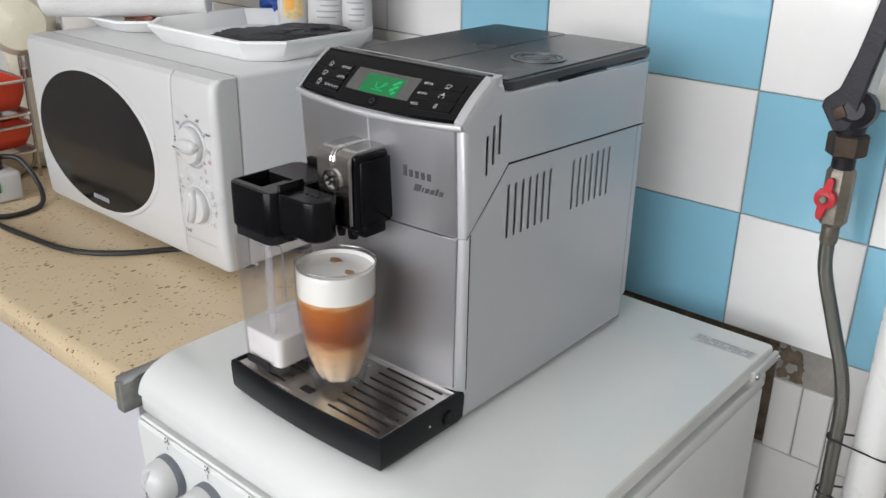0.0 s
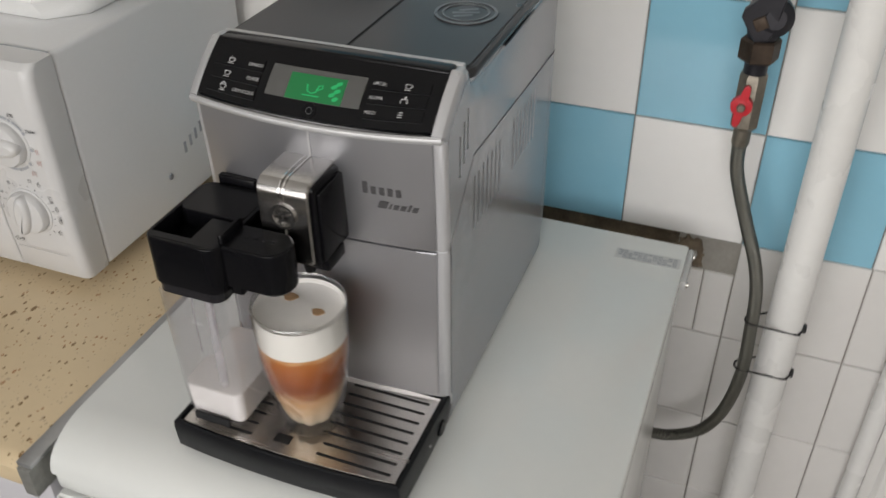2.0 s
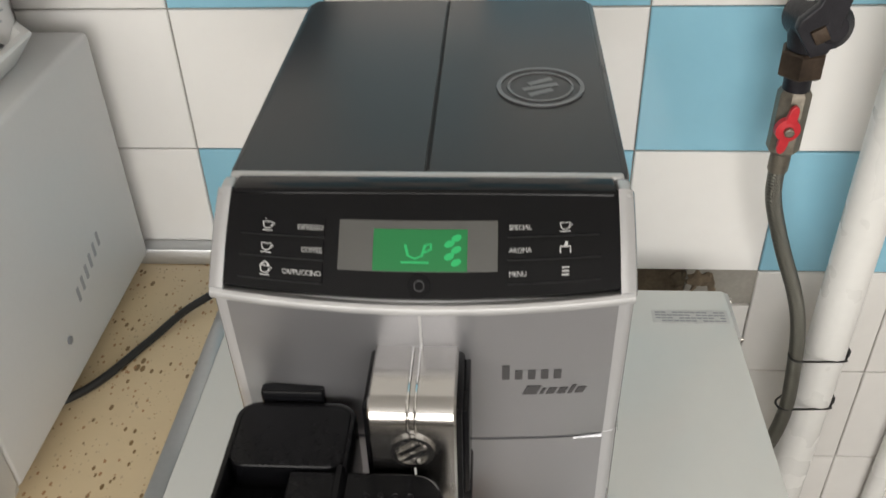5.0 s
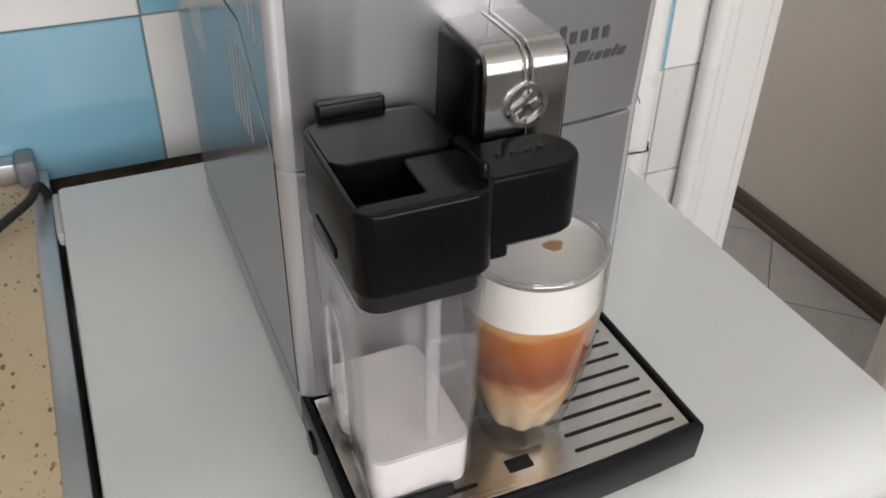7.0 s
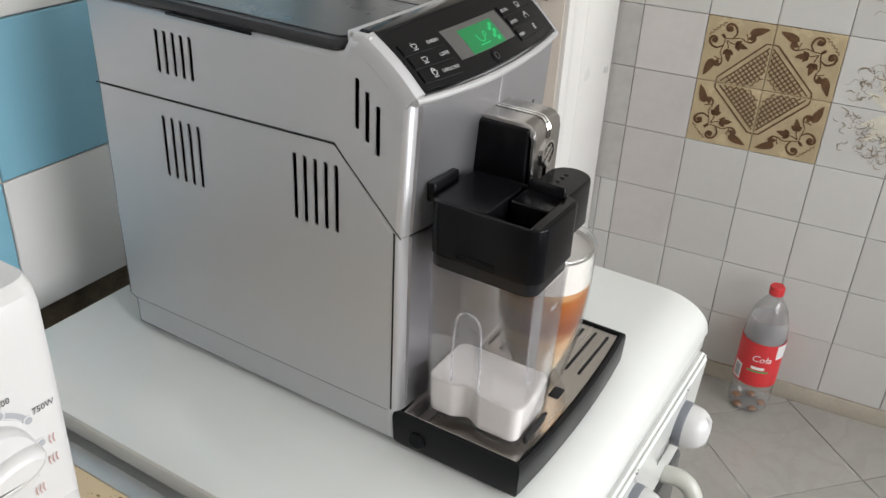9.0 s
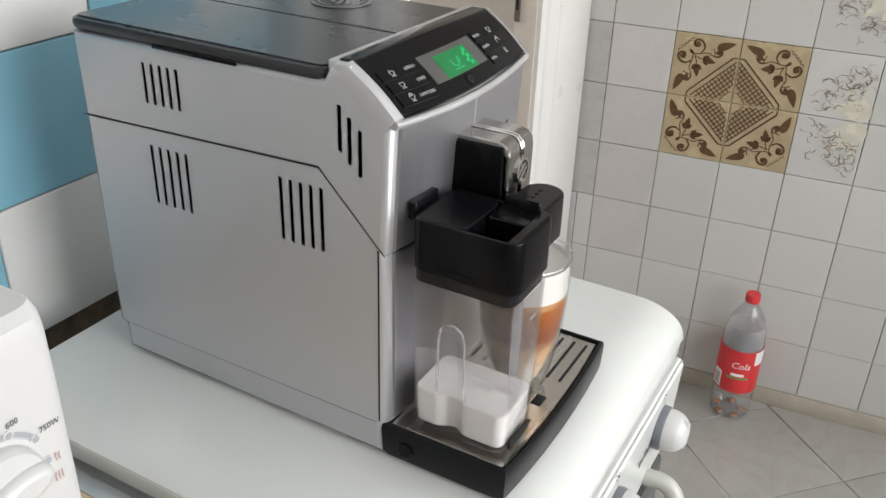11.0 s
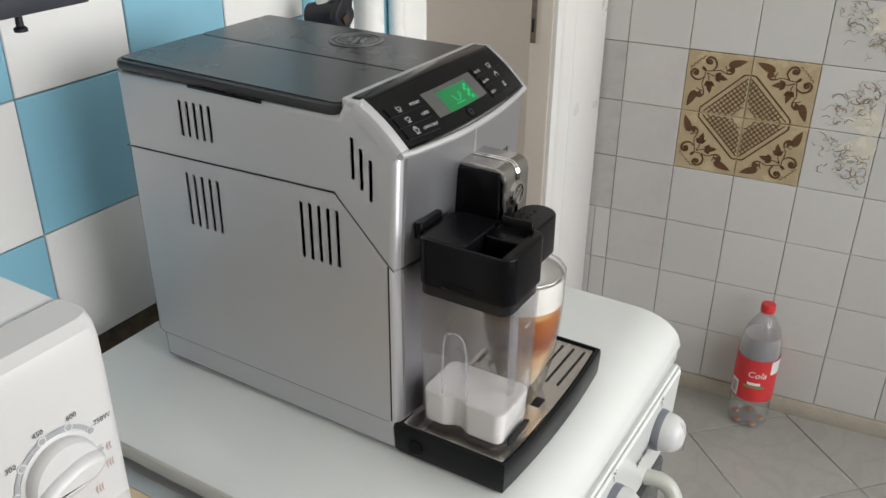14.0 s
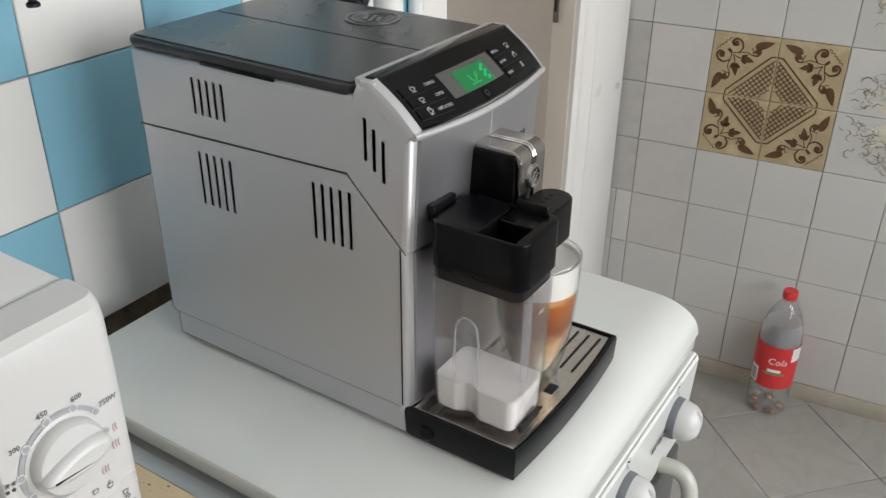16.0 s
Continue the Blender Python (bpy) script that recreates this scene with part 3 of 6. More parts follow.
for x in (-0.166, -0.094, -0.022, 0.050, 0.197):
    zk = S - 0.110
    back = turned(lathe([(0.0250, 0.0), (0.0250, 0.008), (0.0238, 0.010)], 32), pose(x, -0.1485, zk, 90, 0, 0))
    dial = part("dial", back, DIAL_GREY, cooker, "grey dial ring")
    kb = turned(lathe([(0.0235, 0.008), (0.0233, 0.015), (0.0220, 0.0215), (0.0190, 0.0270), (0.0145, 0.0310), (0.009, 0.0332), (0.003, 0.0340)], 32), pose(x, -0.1485, zk, 90, 0, 0))
    knob = part("knob", kb, WHITE_PLASTIC, cooker, "round white control knob")
    grip = turned(column([(0.0045 * math.cos(q) * (1 + 0.3 * math.sin(q)), 0.0198 * math.sin(q)) for q in [2 * math.pi * k / 24 for k in range(24)]], [(0.018, 0.0), (0.029, 0.0002), (0.0322, 0.0010), (0.0338, 0.0024)]), pose(x, -0.1485, zk, 90, 0, 0))
    part("grip", grip, WHITE_PLASTIC, knob)
    mk = bmesh.new()
    for dx, dz in ((-0.0035, 0.041), (0.0, 0.0435), (-0.003, 0.046), (0.002, 0.0465), (0.0025, 0.0415)):
        ring(x + dx, zk + dz, 0.0005, 0.0012, 0.0003, 10, bm=mk)
    box(x - 0.0003, x + 0.0003, zk + 0.032, zk + 0.037, 0, 0.0003, bm=mk)
    turned(mk, pose(0, -0.1515, 0, 90, 0, 0))
    part("dial_mark", mk, INK, control_panel)
wm = bmesh.new()
for i, w in enumerate((0.006, 0.004, 0.007, 0.005, 0.006)):
    box(0.130 + i * 0.009, 0.130 + i * 0.009 + w, -0.1512, -0.1508, S - 0.118, S - 0.111, bm=wm)
part("wordmark", wm, INK, control_panel, "unreadable dark maker's mark")
# sticker and lid hinges
sticker = part("sticker", box(0.192, 0.266, 0.324, 0.344, S + 0.0002, S + 0.0006), mat("worn_sticker_paper", (0.60, 0.60, 0.59), 0.6, 0, 0.1, 60, 300), cooker, "small pale warning sticker")
lines = bmesh.new()
for i in range(4):
    for k in range(12):
        if (i * 5 + k * 3) % 7:
            box(0.195 + k * 0.0057, 0.2000 + k * 0.0057, 0.3266 + i * 0.0042, 0.3286 + i * 0.0042, S + 0.0006, S + 0.0008, bm=lines)
part("print_lines", lines, INK_GREY, sticker)
part("hinge", box(CX1 - 0.001, CX1 + 0.006, 0.315, 0.384, S - 0.022, S - 0.008, 0.003), WHITE_PLASTIC, cooker)
for y in (0.320, 0.378):
    part("hinge_screw", turned(lathe([(0.0035, 0), (0.0035, 0.002), (0.002, 0.003)], 12), pose(CX1 + 0.006, y, S - 0.015, 0, 90, 0)), STEEL, cooker)
part("hinge", box(CX0 - 0.006, CX0 + 0.001, 0.315, 0.384, S - 0.022, S - 0.008, 0.003), WHITE_PLASTIC, cooker)

# ---------------------------------------------------------------- coffee machine
machine = thing("coffee_machine", "silver and black automatic coffee machine standing on the cooker", "coffee machine", (0, 0.008, S + 0.001))
HW = 0.1075


def bow(x):
    return 0.007 * (1 - (x / HW) ** 2)


def shell(profile, hw, r, bows, seam=(), n=14):
    """A body swept across the width: profile (y, z), rounded at both sides; bows: how much of the front's bow a point takes; seam: points of a tight joint."""
    xs = [(-hw, r), (-hw + r * 0.12, r * 0.52), (-hw + r * 0.45, r * 0.14), (-hw + r, 0.0)]
    mid = [(-hw + r + (2 * hw - 2 * r) * i / n, 0.0) for i in range(1, n)]
    xs = xs + mid + [(-x, d) for x, d in reversed(xs)]
    rings = []
    for x, d in xs:
        pts = offset(profile, d) if d else list(profile)
        for k in seam:
            tight = offset(profile, d * 0.10)[k] if d else profile[k]
            edge = profile[k][0] < 0.01 or profile[k][0] > 0.30
            pts[k] = (pts[k][0] if edge else tight[0], tight[1])
        rings.append([(x, y - bow(x) * k, z) for (y, z), k in zip(pts, bows)])
    return loft(rings)


low = [(-0.0006, 0.036), (0.003, 0.030), (0.003, 0.004), (0.300, 0.004), (0.301, 0.030), (0.309, 0.034), (0.309, 0.2430), (0.0588, 0.2510), (0.0004, 0.1922)]
lower = part("lower_housing", shell(low, HW, 0.0055, [1, 1, 1, 0, 0, 0, 0, 0, 1], (6, 7, 8)), SILVER, machine)
upp = [(0.0, 0.1936), (0.0584, 0.2522), (0.309, 0.2441), (0.309, 0.3165), (0.052, 0.3200), (0.047, 0.3300), (0.036, 0.3300), (0.0340, 0.3255), (-0.0050, 0.2960)]
upper = part("upper_housing", shell(upp, HW, 0.0055, [1, 0, 0, 0, 0, 0, 0, 0.15, 1], (0, 1, 2)), SILVER, machine)
gap = [(0.006, 0.010), (0.300, 0.036), (0.300, 0.308), (0.05, 0.312), (0.006, 0.285)]
part("inner_frame", shell(gap, HW - 0.0035, 0.002, [1, 0, 0, 0, 1]), SLOT, machine)


def front_plate(x0, x1, z0, z1, y_off, thick, r=0.003, n=12, lean=0.0):
    rings = []
    for i in range(n + 1):
        x = x0 + (x1 - x0) * i / n
        d = r if i in (0, n) else 0
        yf = y_off - bow(x)
        rings.append([(x, yf + thick, z0), (x, yf + d * 0.5, z0), (x, yf, z0 + 0.001), (x, yf - lean, z1 - 0.001), (x, yf + d * 0.5 - lean, z1), (x, yf + thick - lean, z1)])
    return loft(rings)


part("front_panel", front_plate(-0.0985, 0.0985, 0.1945, 0.2935, -0.0025, 0.006, lean=0.0055), SILVER_FRONT, machine, "silver upper front panel")
part("front_panel", front_plate(-0.0985, 0.0985, 0.038, 0.1925, -0.0025, 0.006), SILVER_FRONT, machine, "silver service front")
# centre bead on the upper front
bead = loft([[(-0.0012, -0.0120 - d, z), (-0.0007, -0.0140 - d, z), (0.0007, -0.0140 - d, z), (0.0012, -0.0120 - d, z)] for z, d in ((0.262, 0.0), (0.2925, 0.0018))])
part("centre_bead", bead, SILVER_TRIM, machine)


SL = 0.0560
# the sloping control panel: u across, v from 0 at its lip to 1 at its upper edge
def slope_at(u, v, h=0.0):
    y0, z0, y1, z1 = -0.0065 - bow(u) * 1.0, 0.2955 + 0.0045 * (u / HW) ** 2, 0.0340 - 0.15 * bow(u), 0.3320
    y, z = y0 + (y1 - y0) * v, z0 + (z1 - z0) * v
    y, z = y - 0.0010 * math.sin(math.pi * v), z + 0.0016 * math.sin(math.pi * v)
    return Vector((u, y - 0.60 * h, z + 0.80 * h))


def slope_patch(u0, u1, v0, v1, h0, h1, nu=12, nv=6, r=0.0):
    out = bmesh.new()
    top, bot = {}, {}
    for i in range(nu + 1):
        for j in range(nv + 1):
            u, v = u0 + (u1 - u0) * i / nu, v0 + (v1 - v0) * j / nv
            top[i, j], bot[i, j] = out.verts.new(slope_at(u, v, h1)), out.verts.new(slope_at(u, v, h0))
    for i in range(nu):
        for j in range(nv):
            out.faces.new((top[i, j], top[i + 1, j], top[i + 1, j + 1], top[i, j + 1]))
    for i in range(nu):
        for j in (0, nv):
            out.faces.new((top[i, j], top[i + 1, j], bot[i + 1, j], bot[i, j]))
    for j in range(nv):
        for i in (0, nu):
            out.faces.new((top[i, j], top[i, j + 1], bot[i, j + 1], bot[i, j]))
    return out


def slope_map(bm, h=0.0):
    """Lays a flat drawing (x across, y along the slope in metres from the lip) on the panel."""
    for v in bm.verts:
        v.co = slope_at(v.co.x, v.co.y / SL, h + v.co.z)
    return bm


panel = part("control_panel", slope_patch(-0.0985, 0.0985, 0.03, 1.0, -0.002, 0.0030, 28, 12), GLOSS_BLACK, machine, "glossy black control panel")
for sx in (-1, 1):
    section = ((0.0988, -0.0020), (0.0988, 0.0034), (0.1010, 0.0036), (0.1032, 0.0030), (HW - 0.0013, 0.0014), (HW - 0.0003, -0.0008), (HW + 0.0002, -0.0030), (HW + 0.0002, -0.0110), (0.1000, -0.0110))
    part("panel_cheek", loft([[tuple(slope_at(sx * u, -0.02 + 1.02 * j / 10, h)) for u, h in section] for j in range(11)]), SILVER, machine)
lip = []
for i in range(33):
    x = -0.1062 + 0.2124 * i / 32
    c = Vector((x, -0.0072 - bow(x), 0.2925 + 0.0045 * (x / HW) ** 2))
    lip.append([tuple(c + Vector((0, 0.0038 * math.cos(a) * (1.2 if math.cos(a) > 0 else 0.8), 0.0033 * math.sin(a)))) for a in [2 * math.pi * k / 10 for k in range(10)]])
part("silver_lip", loft(lip), SILVER_TRIM, machine)
part("panel_top", box(-0.0985, 0.0985, 0.0285, 0.0445, 0.3170, 0.3345, 0.0025, 3), GLOSS_BLACK, machine, "glossy black upper edge of the panel")
part("top_strip", box(-0.1035, 0.1035, 0.0446, 0.0500, 0.3170, 0.3338, 0.0018, 3), SILVER_TRIM, machine)
for sx in (-1, 1):
    part("strip_end", box(min(sx * 0.0988, sx * 0.1060), max(sx * 0.0988, sx * 0.1060), 0.0285, 0.0445, 0.3170, 0.3336, 0.0025, 3), SILVER_TRIM, machine)
screen = part("display_window", slope_patch(-0.0410, 0.0385, 0.25, 0.70, 0.0030, 0.0034, 12, 6), LCD_GREY, panel, "grey display window")
part("lcd", slope_patch(-0.0235, 0.0235, 0.255, 0.62, 0.0034, 0.0037, 10, 6), LCD_GREEN, screen, "lit green display")
icon = bmesh.new()
ribbon([(-0.003, 0.030), (-0.0015, 0.0225), (0.002, 0.0205), (0.0055, 0.0225), (0.007, 0.030)], 0.0014, 0.0001, False, icon)
ribbon([(0.0070, 0.0295), (0.0098, 0.0305), (0.0100, 0.0270), (0.0066, 0.0245)], 0.0012, 0.0001, False, icon)
ribbon([(-0.0050, 0.0180), (0.0090, 0.0180)], 0.0014, 0.0001, False, icon)
for i, (bx, by) in enumerate(((0.0225, 0.0345), (0.0190, 0.0305), (0.0225, 0.0265), (0.0190, 0.0220), (0.0225, 0.0180))):
    pts = [(0.0030 * math.cos(2 * math.pi * k / 12), 0.0021 * math.sin(2 * math.pi * k / 12)) for k in range(12)]
    ca, sa = math.cos(0.8), math.sin(0.8)
    f = [icon.verts.new((bx + p * ca - q * sa, by + p * sa + q * ca, 0.0001)) for p, q in pts]
    icon.faces.new(f)
part("display_icon", slope_map(turned(icon, Matrix.Translation((-0.0045, 0.0055, 0)) @ Matrix.Diagonal((1, 0.72, 1, 1))), 0.0037), LCD_BRIGHT, screen, "bright green cup and bean symbols")
part("power_button", slope_map(ring(0.0, 0.0075, 0.0, 0.0056, 0.0006, 24), 0.0030), BLACK, panel)
part("power_symbol", slope_map(ring(0.0, 0.0075, 0.0022, 0.0027, 0.0002, 20), 0.0036), INK, panel)


def cup_icon(x, y, kind, s=1.0):
    b = bmesh.new()
    if kind < 3:
        ribbon([(x - 0.003, y + 0.002), (x - 0.0022, y - 0.0015), (x, y - 0.0024), (x + 0.0022, y - 0.0015), (x + 0.003, y + 0.002), (x - 0.003, y + 0.002)], 0.0007, 0.0001, False, b)
        ribbon([(x - 0.0032, y - 0.0036), (x + 0.0032, y - 0.0036)], 0.0007, 0.0001, False, b)
        ribbon([(x + 0.0028, y + 0.0012), (x + 0.0044, y + 0.0010), (x + 0.0024, y - 0.0012)], 0.0006, 0.0001, False, b)
        if kind == 2:
            ribbon([(x - 0.0024, y + 0.0026), (x, y + 0.0046), (x + 0.0024, y + 0.0026)], 0.0012, 0.0001, False, b)
        elif kind == 0:
            ribbon([(x - 0.001, y + 0.003), (x - 0.0015, y + 0.0045)], 0.0005, 0.0001, False, b)
    elif kind == 3:
        ribbon([(x - 0.003, y - 0.003), (x - 0.003, y + 0.001), (x + 0.003, y + 0.001), (x + 0.003, y - 0.003)], 0.0010, 0.0001, False, b)
        ribbon([(x, y + 0.001), (x + 0.001, y + 0.004)], 0.0018, 0.0001, False, b)
    else:
        for k in (-0.0022, 0, 0.0022):
            ribbon([(x - 0.0022, y + k), (x + 0.0022, y + k)], 0.0009, 0.0001, False, b)
    return b


rows_v = (0.0345, 0.0230, 0.0115)
for side, words, icons in ((-1, ("ESPRESSO", "COFFEE", "CAPPUCCINO"), (0, 1, 2)), (1, ("SPECIAL", "AROMA", "MENU"), (1, 3, 4))):
    for k in range(3):
        yv = rows_v[k] + (0.0012 if side > 0 else 0)
        u0, u1 = (-0.0915, -0.0485) if side < 0 else (0.0435, 0.0890)
        btn = part("button", slope_patch(u0, u1, (yv - 0.0045) / SL, (yv + 0.0047) / SL, 0.0030, 0.0039, 6, 2), GLOSS_BLACK, panel)
        part("button_gap", slope_patch(u0, u1, (yv - 0.0053) / SL, (yv - 0.0046) / SL, 0.0029, 0.0032, 4, 1), SLOT, panel)
        txt = lettering(words[k], 0.0037, 0.00005, 0, 0.95, 0.88)
        wide = max(v.co.x for v in txt.verts)
        tx = (-0.0490 - wide) if side < 0 else 0.0440
        turned(txt, Matrix.Translation((tx, yv - 0.0016, 0)))
        part("button_text", slope_map(txt, 0.0041), PANEL_INK, btn, flat=True)
        ix = -0.0775 if side < 0 else 0.0717
        part("button_icon", slope_map(turned(cup_icon(ix, yv, icons[k]), Matrix.Translation((ix, yv, 0)) @ Matrix.Diagonal((0.82, 0.82, 1, 1)) @ Matrix.Translation((-ix, -yv, 0))), 0.0041), PANEL_INK, btn, flat=True)

# lids on top
lid_out = rrect(-0.1085, 0.1085, 0.0500, 0.3120, 0.012)
lb = slab([(x, y) for x, y in lid_out], 0.3178, 0.3275, 0.0035)
lid = part("top_cover", lb, DARK_LID, machine, "anthracite plastic top cover")
part("cover_split", box(-0.0008, 0.0008, 0.0505, 0.3080, 0.3265, 0.3279), SLOT, machine)
part("cover_plate", slab(rrect(-0.1035, -0.0012, 0.0530, 0.3070, 0.006), 0.3270, 0.3287, 0.0006), DARK_LID, machine)
part("cover_plate", slab(rrect(0.0012, 0.1035, 0.0530, 0.3070, 0.006), 0.3270, 0.3287, 0.0006), DARK_LID, machine)
emblem = part("emblem", slab([(0.064 + 0.0275 * math.cos(2 * math.pi * i / 40), 0.158 + 0.0275 * math.sin(2 * math.pi * i / 40)) for i in range(40)], 0.3286, 0.3291, 0), DARK_LID, machine)
part("emblem_ring", ring(0.064, 0.158, 0.0245, 0.0272, 0.0009, 48, 0.3290), EMBLEM, emblem)
part("emblem_ring", ring(0.064, 0.158, 0.0190, 0.0205, 0.0009, 48, 0.3290), EMBLEM, emblem)
bars = bmesh.new()
for k in (-0.0075, 0.0, 0.0075):
    ribbon([(0.064 - 0.011 + abs(k) * 0.5, 0.158 + k * 1.0 - 0.004), (0.064 + 0.011 - abs(k) * 0.5, 0.158 + k * 1.0 + 0.004)], 0.0045, 0.3294, False, bars)
part("emblem_bars", bars, EMBLEM, emblem)
for sx in (-1, 1):
    part("lid_notch", box(sx * 0.1085 - 0.001, sx * 0.1085 + 0.0006, 0.130, 0.215, 0.3160, 0.3185, 0.0003), BLACK, machine)


PITS = []


def slits(sx, ys, z0, z1, step=0.0):
    for i, y in enumerate(ys):
        b = slab(rrect(-0.0020, 0.0020, z0 + step * i, z1 + step * i, 0.0013, 3), -0.0005, 0.0005)
        on_plane(b, (sx * (HW - 0.0016), y, 0), (0, 1, 0), (0, 0, 1), (1, 0, 0))
        part("vent_slit", b, SLOT, machine)
        pit = slab(rrect(-0.0020, 0.0020, z0 + step * i, z1 + step * i, 0.0013, 3), -0.0011, 0.0011)
        on_plane(pit, (sx * HW, y, 0), (0, 1, 0), (0, 0, 1), (1, 0, 0))
        PITS.append((pit, z0 > 0.25))


slits(-1, [0.230 - 0.0089 * i for i in range(5)], 0.268, 0.302)
slits(-1, [0.2325 - 0.0096 * i for i in range(5)], 0.178, 0.231)
slits(-1, [0.0960 - 0.0097 * i for i in range(5)], 0.181, 0.235)
slits(-1, [0.0385, 0.0300, 0.0210], 0.268, 0.304, -0.0080)
slits(1, [0.0435, 0.0350, 0.0260], 0.264, 0.300, -0.0080)
slits(1, [0.0605 + 0.0113 * i for i in range(7)], 0.178, 0.231)
slits(1, [0.1695 + 0.0113 * i for i in range(7)], 0.178, 0.231)



def cut_pits(ob, pits):
    """Sinks the vent slits into the side of a housing."""
    tool = bmesh.new()
    for pit in pits:
        bmesh.ops.recalc_face_normals(pit, faces=pit.faces)
        me = bpy.data.meshes.new("pit")
        pit.to_mesh(me)
        pit.free()
        tool.from_mesh(me)
        bpy.data.meshes.remove(me)
    me = bpy.data.meshes.new("pits")
    tool.to_mesh(me)
    tool.free()
    cutter = new("pits", me)
    cutter.matrix_world = machine.matrix_world.copy()
    mod = ob.modifiers.new("pits", "BOOLEAN")
    mod.operation, mod.solver, mod.object = "DIFFERENCE", "EXACT", cutter
    bpy.context.view_layer.update()
    made = bpy.data.meshes.new_from_object(ob.evaluated_get(bpy.context.evaluated_depsgraph_get()))
    ob.modifiers.clear()
    bpy.data.objects.remove(cutter)
    ob.data = made
    smooth(made)


cut_pits(upper, [p for p, up in PITS if up])
cut_pits(lower, [p for p, up in PITS if not up])
for sx in (-1, 1):
    part("door_gap", box(sx * HW - 0.0003, sx * HW + 0.00008, 0.0050, 0.0064, 0.0365, 0.1965), SLOT, machine)
    if sx < 0:
        part("base_seam", box(sx * HW - 0.0003, sx * HW + 0.00005, 0.0090, 0.300, 0.0340, 0.0345), GREY_PLASTIC, machine)

    run = [(0.0, 0.1929), (0.0586, 0.2516), (0.309, 0.24355)]
    for (ya, za), (yb, zb) in zip(run, run[1:]):
        part("housing_seam", on_plane(ribbon([(ya, za), (yb, zb)], 0.0011, 0.0, False), (sx * (HW + 0.00012), 0, 0), (0, 1, 0), (0, 0, 1), (1, 0, 0)), SLOT, machine, flat=True)
part("rear_seam", box(HW - 0.0003, HW + 0.00008, 0.2935, 0.2943, 0.036, 0.2435), GREY_PLASTIC, machine)

# maker's marks on the front, as plain bars
MARK = mat("matt_dark_mark", (0.05, 0.048, 0.05), 0.7)
for x0, z0, bars, lean, words in (
        (0.0415, 0.2425, ((0.0, 0.0040, 0.0105), (0.0068, 0.0040, 0.0068), (0.0136, 0.0040, 0.0068), (0.0204, 0.0040, 0.0068), (0.0272, 0.0040, 0.0068)), 0.0, "dark raised maker's mark"),
        (0.0525, 0.2305, ((0.0, 0.0075, 0.0066), (0.0092, 0.0018, 0.0046), (0.0126, 0.0042, 0.0046), (0.0184, 0.0042, 0.0046), (0.0242, 0.0022, 0.0064), (0.0280, 0.0044, 0.0046)), 0.4, "dark slanted model mark")):
    for bx, wid, hgt in bars:
        wb = box(bx, bx + wid, 0.0, hgt, 0.0, 0.0004)
        for v in wb.verts:
            x, z = v.co.x + lean * v.co.y + x0, v.co.y + z0
            v.co = (x, -0.0025 - bow(x) - 0.0555 * (z - 0.1945) - 0.0001 - v.co.z, z)
        part("mark_bar", wb, MARK, machine, words, flat=True)

# coffee outlet block
spout = part("coffee_outlet", slab(rrect(-0.0245, 0.0245, 0.1900, 0.2620, 0.004), 0.0, 0.0460, 0.002), BLACK, machine, "black coffee outlet block")
turned_m = pose(0, -0.010, 0, 90, 0, 0)
spout.data.transform(turned_m)
prof = [(-0.010, 0.2655), (-0.050, 0.2655), (-0.0560, 0.2640), (-0.0600, 0.2600), (-0.0612, 0.2540), (-0.0605, 0.1960), (-0.0565, 0.1960), (-0.0570, 0.2530), (-0.0540, 0.2590), (-0.010, 0.2610)]
cov = loft([[(x, y, z) for y, z in (offset(prof, d) if d else prof)] for x, d in ((-0.0215, 0.0012), (-0.0203, 0.0), (-0.0016, 0.0), (-0.0010, 0.0007), (0.0010, 0.0007), (0.0016, 0.0), (0.0203, 0.0), (0.0215, 0.0012))])
cover = part("outlet_cover", cov, CHROME, spout, "brushed chrome outlet cover")
for sx in (-0.0019, 0.0019):
    cb = tube([(sx, -0.0120, 0.2660), (sx, -0.050, 0.2660), (sx, -0.0575, 0.2635), (sx, -0.0612, 0.2575), (sx, -0.0618, 0.2500)], 0.0007, 6, None, 3)
    part("cover_bead", cb, CHROME_BRIGHT, spout)
part("cover_pin", tube([(0.0, -0.0614, 0.2260), (0.0, -0.0612, 0.2130)], 0.0012, 6), CHROME_BRIGHT, spout)
lg = ring(0.0, 0.0, 0.0088, 0.0108, 0.0022, 40)
for k in (-0.0023, 0.0023):
    w = 0.0068
    bar = slab(rrect(-w, w, -0.0012, 0.0012, 0.0011, 3), 0.0, 0.0020)
    turned(bar, pose(-k * 0.55, k * 0.85, 0, 0, 0, 35))
    bar_me = bpy.data.meshes.new("bar")
    bar.to_mesh(bar_me), bar.free()
    lg.from_mesh(bar_me), bpy.data.meshes.remove(bar_me)
on_plane(lg, (0.0, -0.0610, 0.2375), (1, 0, 0), (0, 0, 1), (0, -1, 0))
part("badge", lg, CHROME_BRIGHT, spout, "polished chrome round badge")
part("outlet_side", box(0.0240, 0.0275, -0.052, -0.012, 0.1950, 0.2560, 0.001), BLACK, spout)
noz = box(0.004, 0.0285, -0.050, -0.022, 0.1840, 0.1960, 0.002)
lathe([(0.0045, 0.1780), (0.0055, 0.1850)], 14, (0.008, -0.045, 0), noz)
lathe([(0.0035, 0.1770), (0.0050, 0.1850)], 14, (-0.008, -0.045, 0), noz)
part("nozzle", noz, BLACK, spout)
part("steam_port", slab(rrect(-0.089, -0.0545, -0.0150, -0.0080, 0.002), 0.2190, 0.2335, 0.0015), BLACK, machine, "black carafe locking lever")

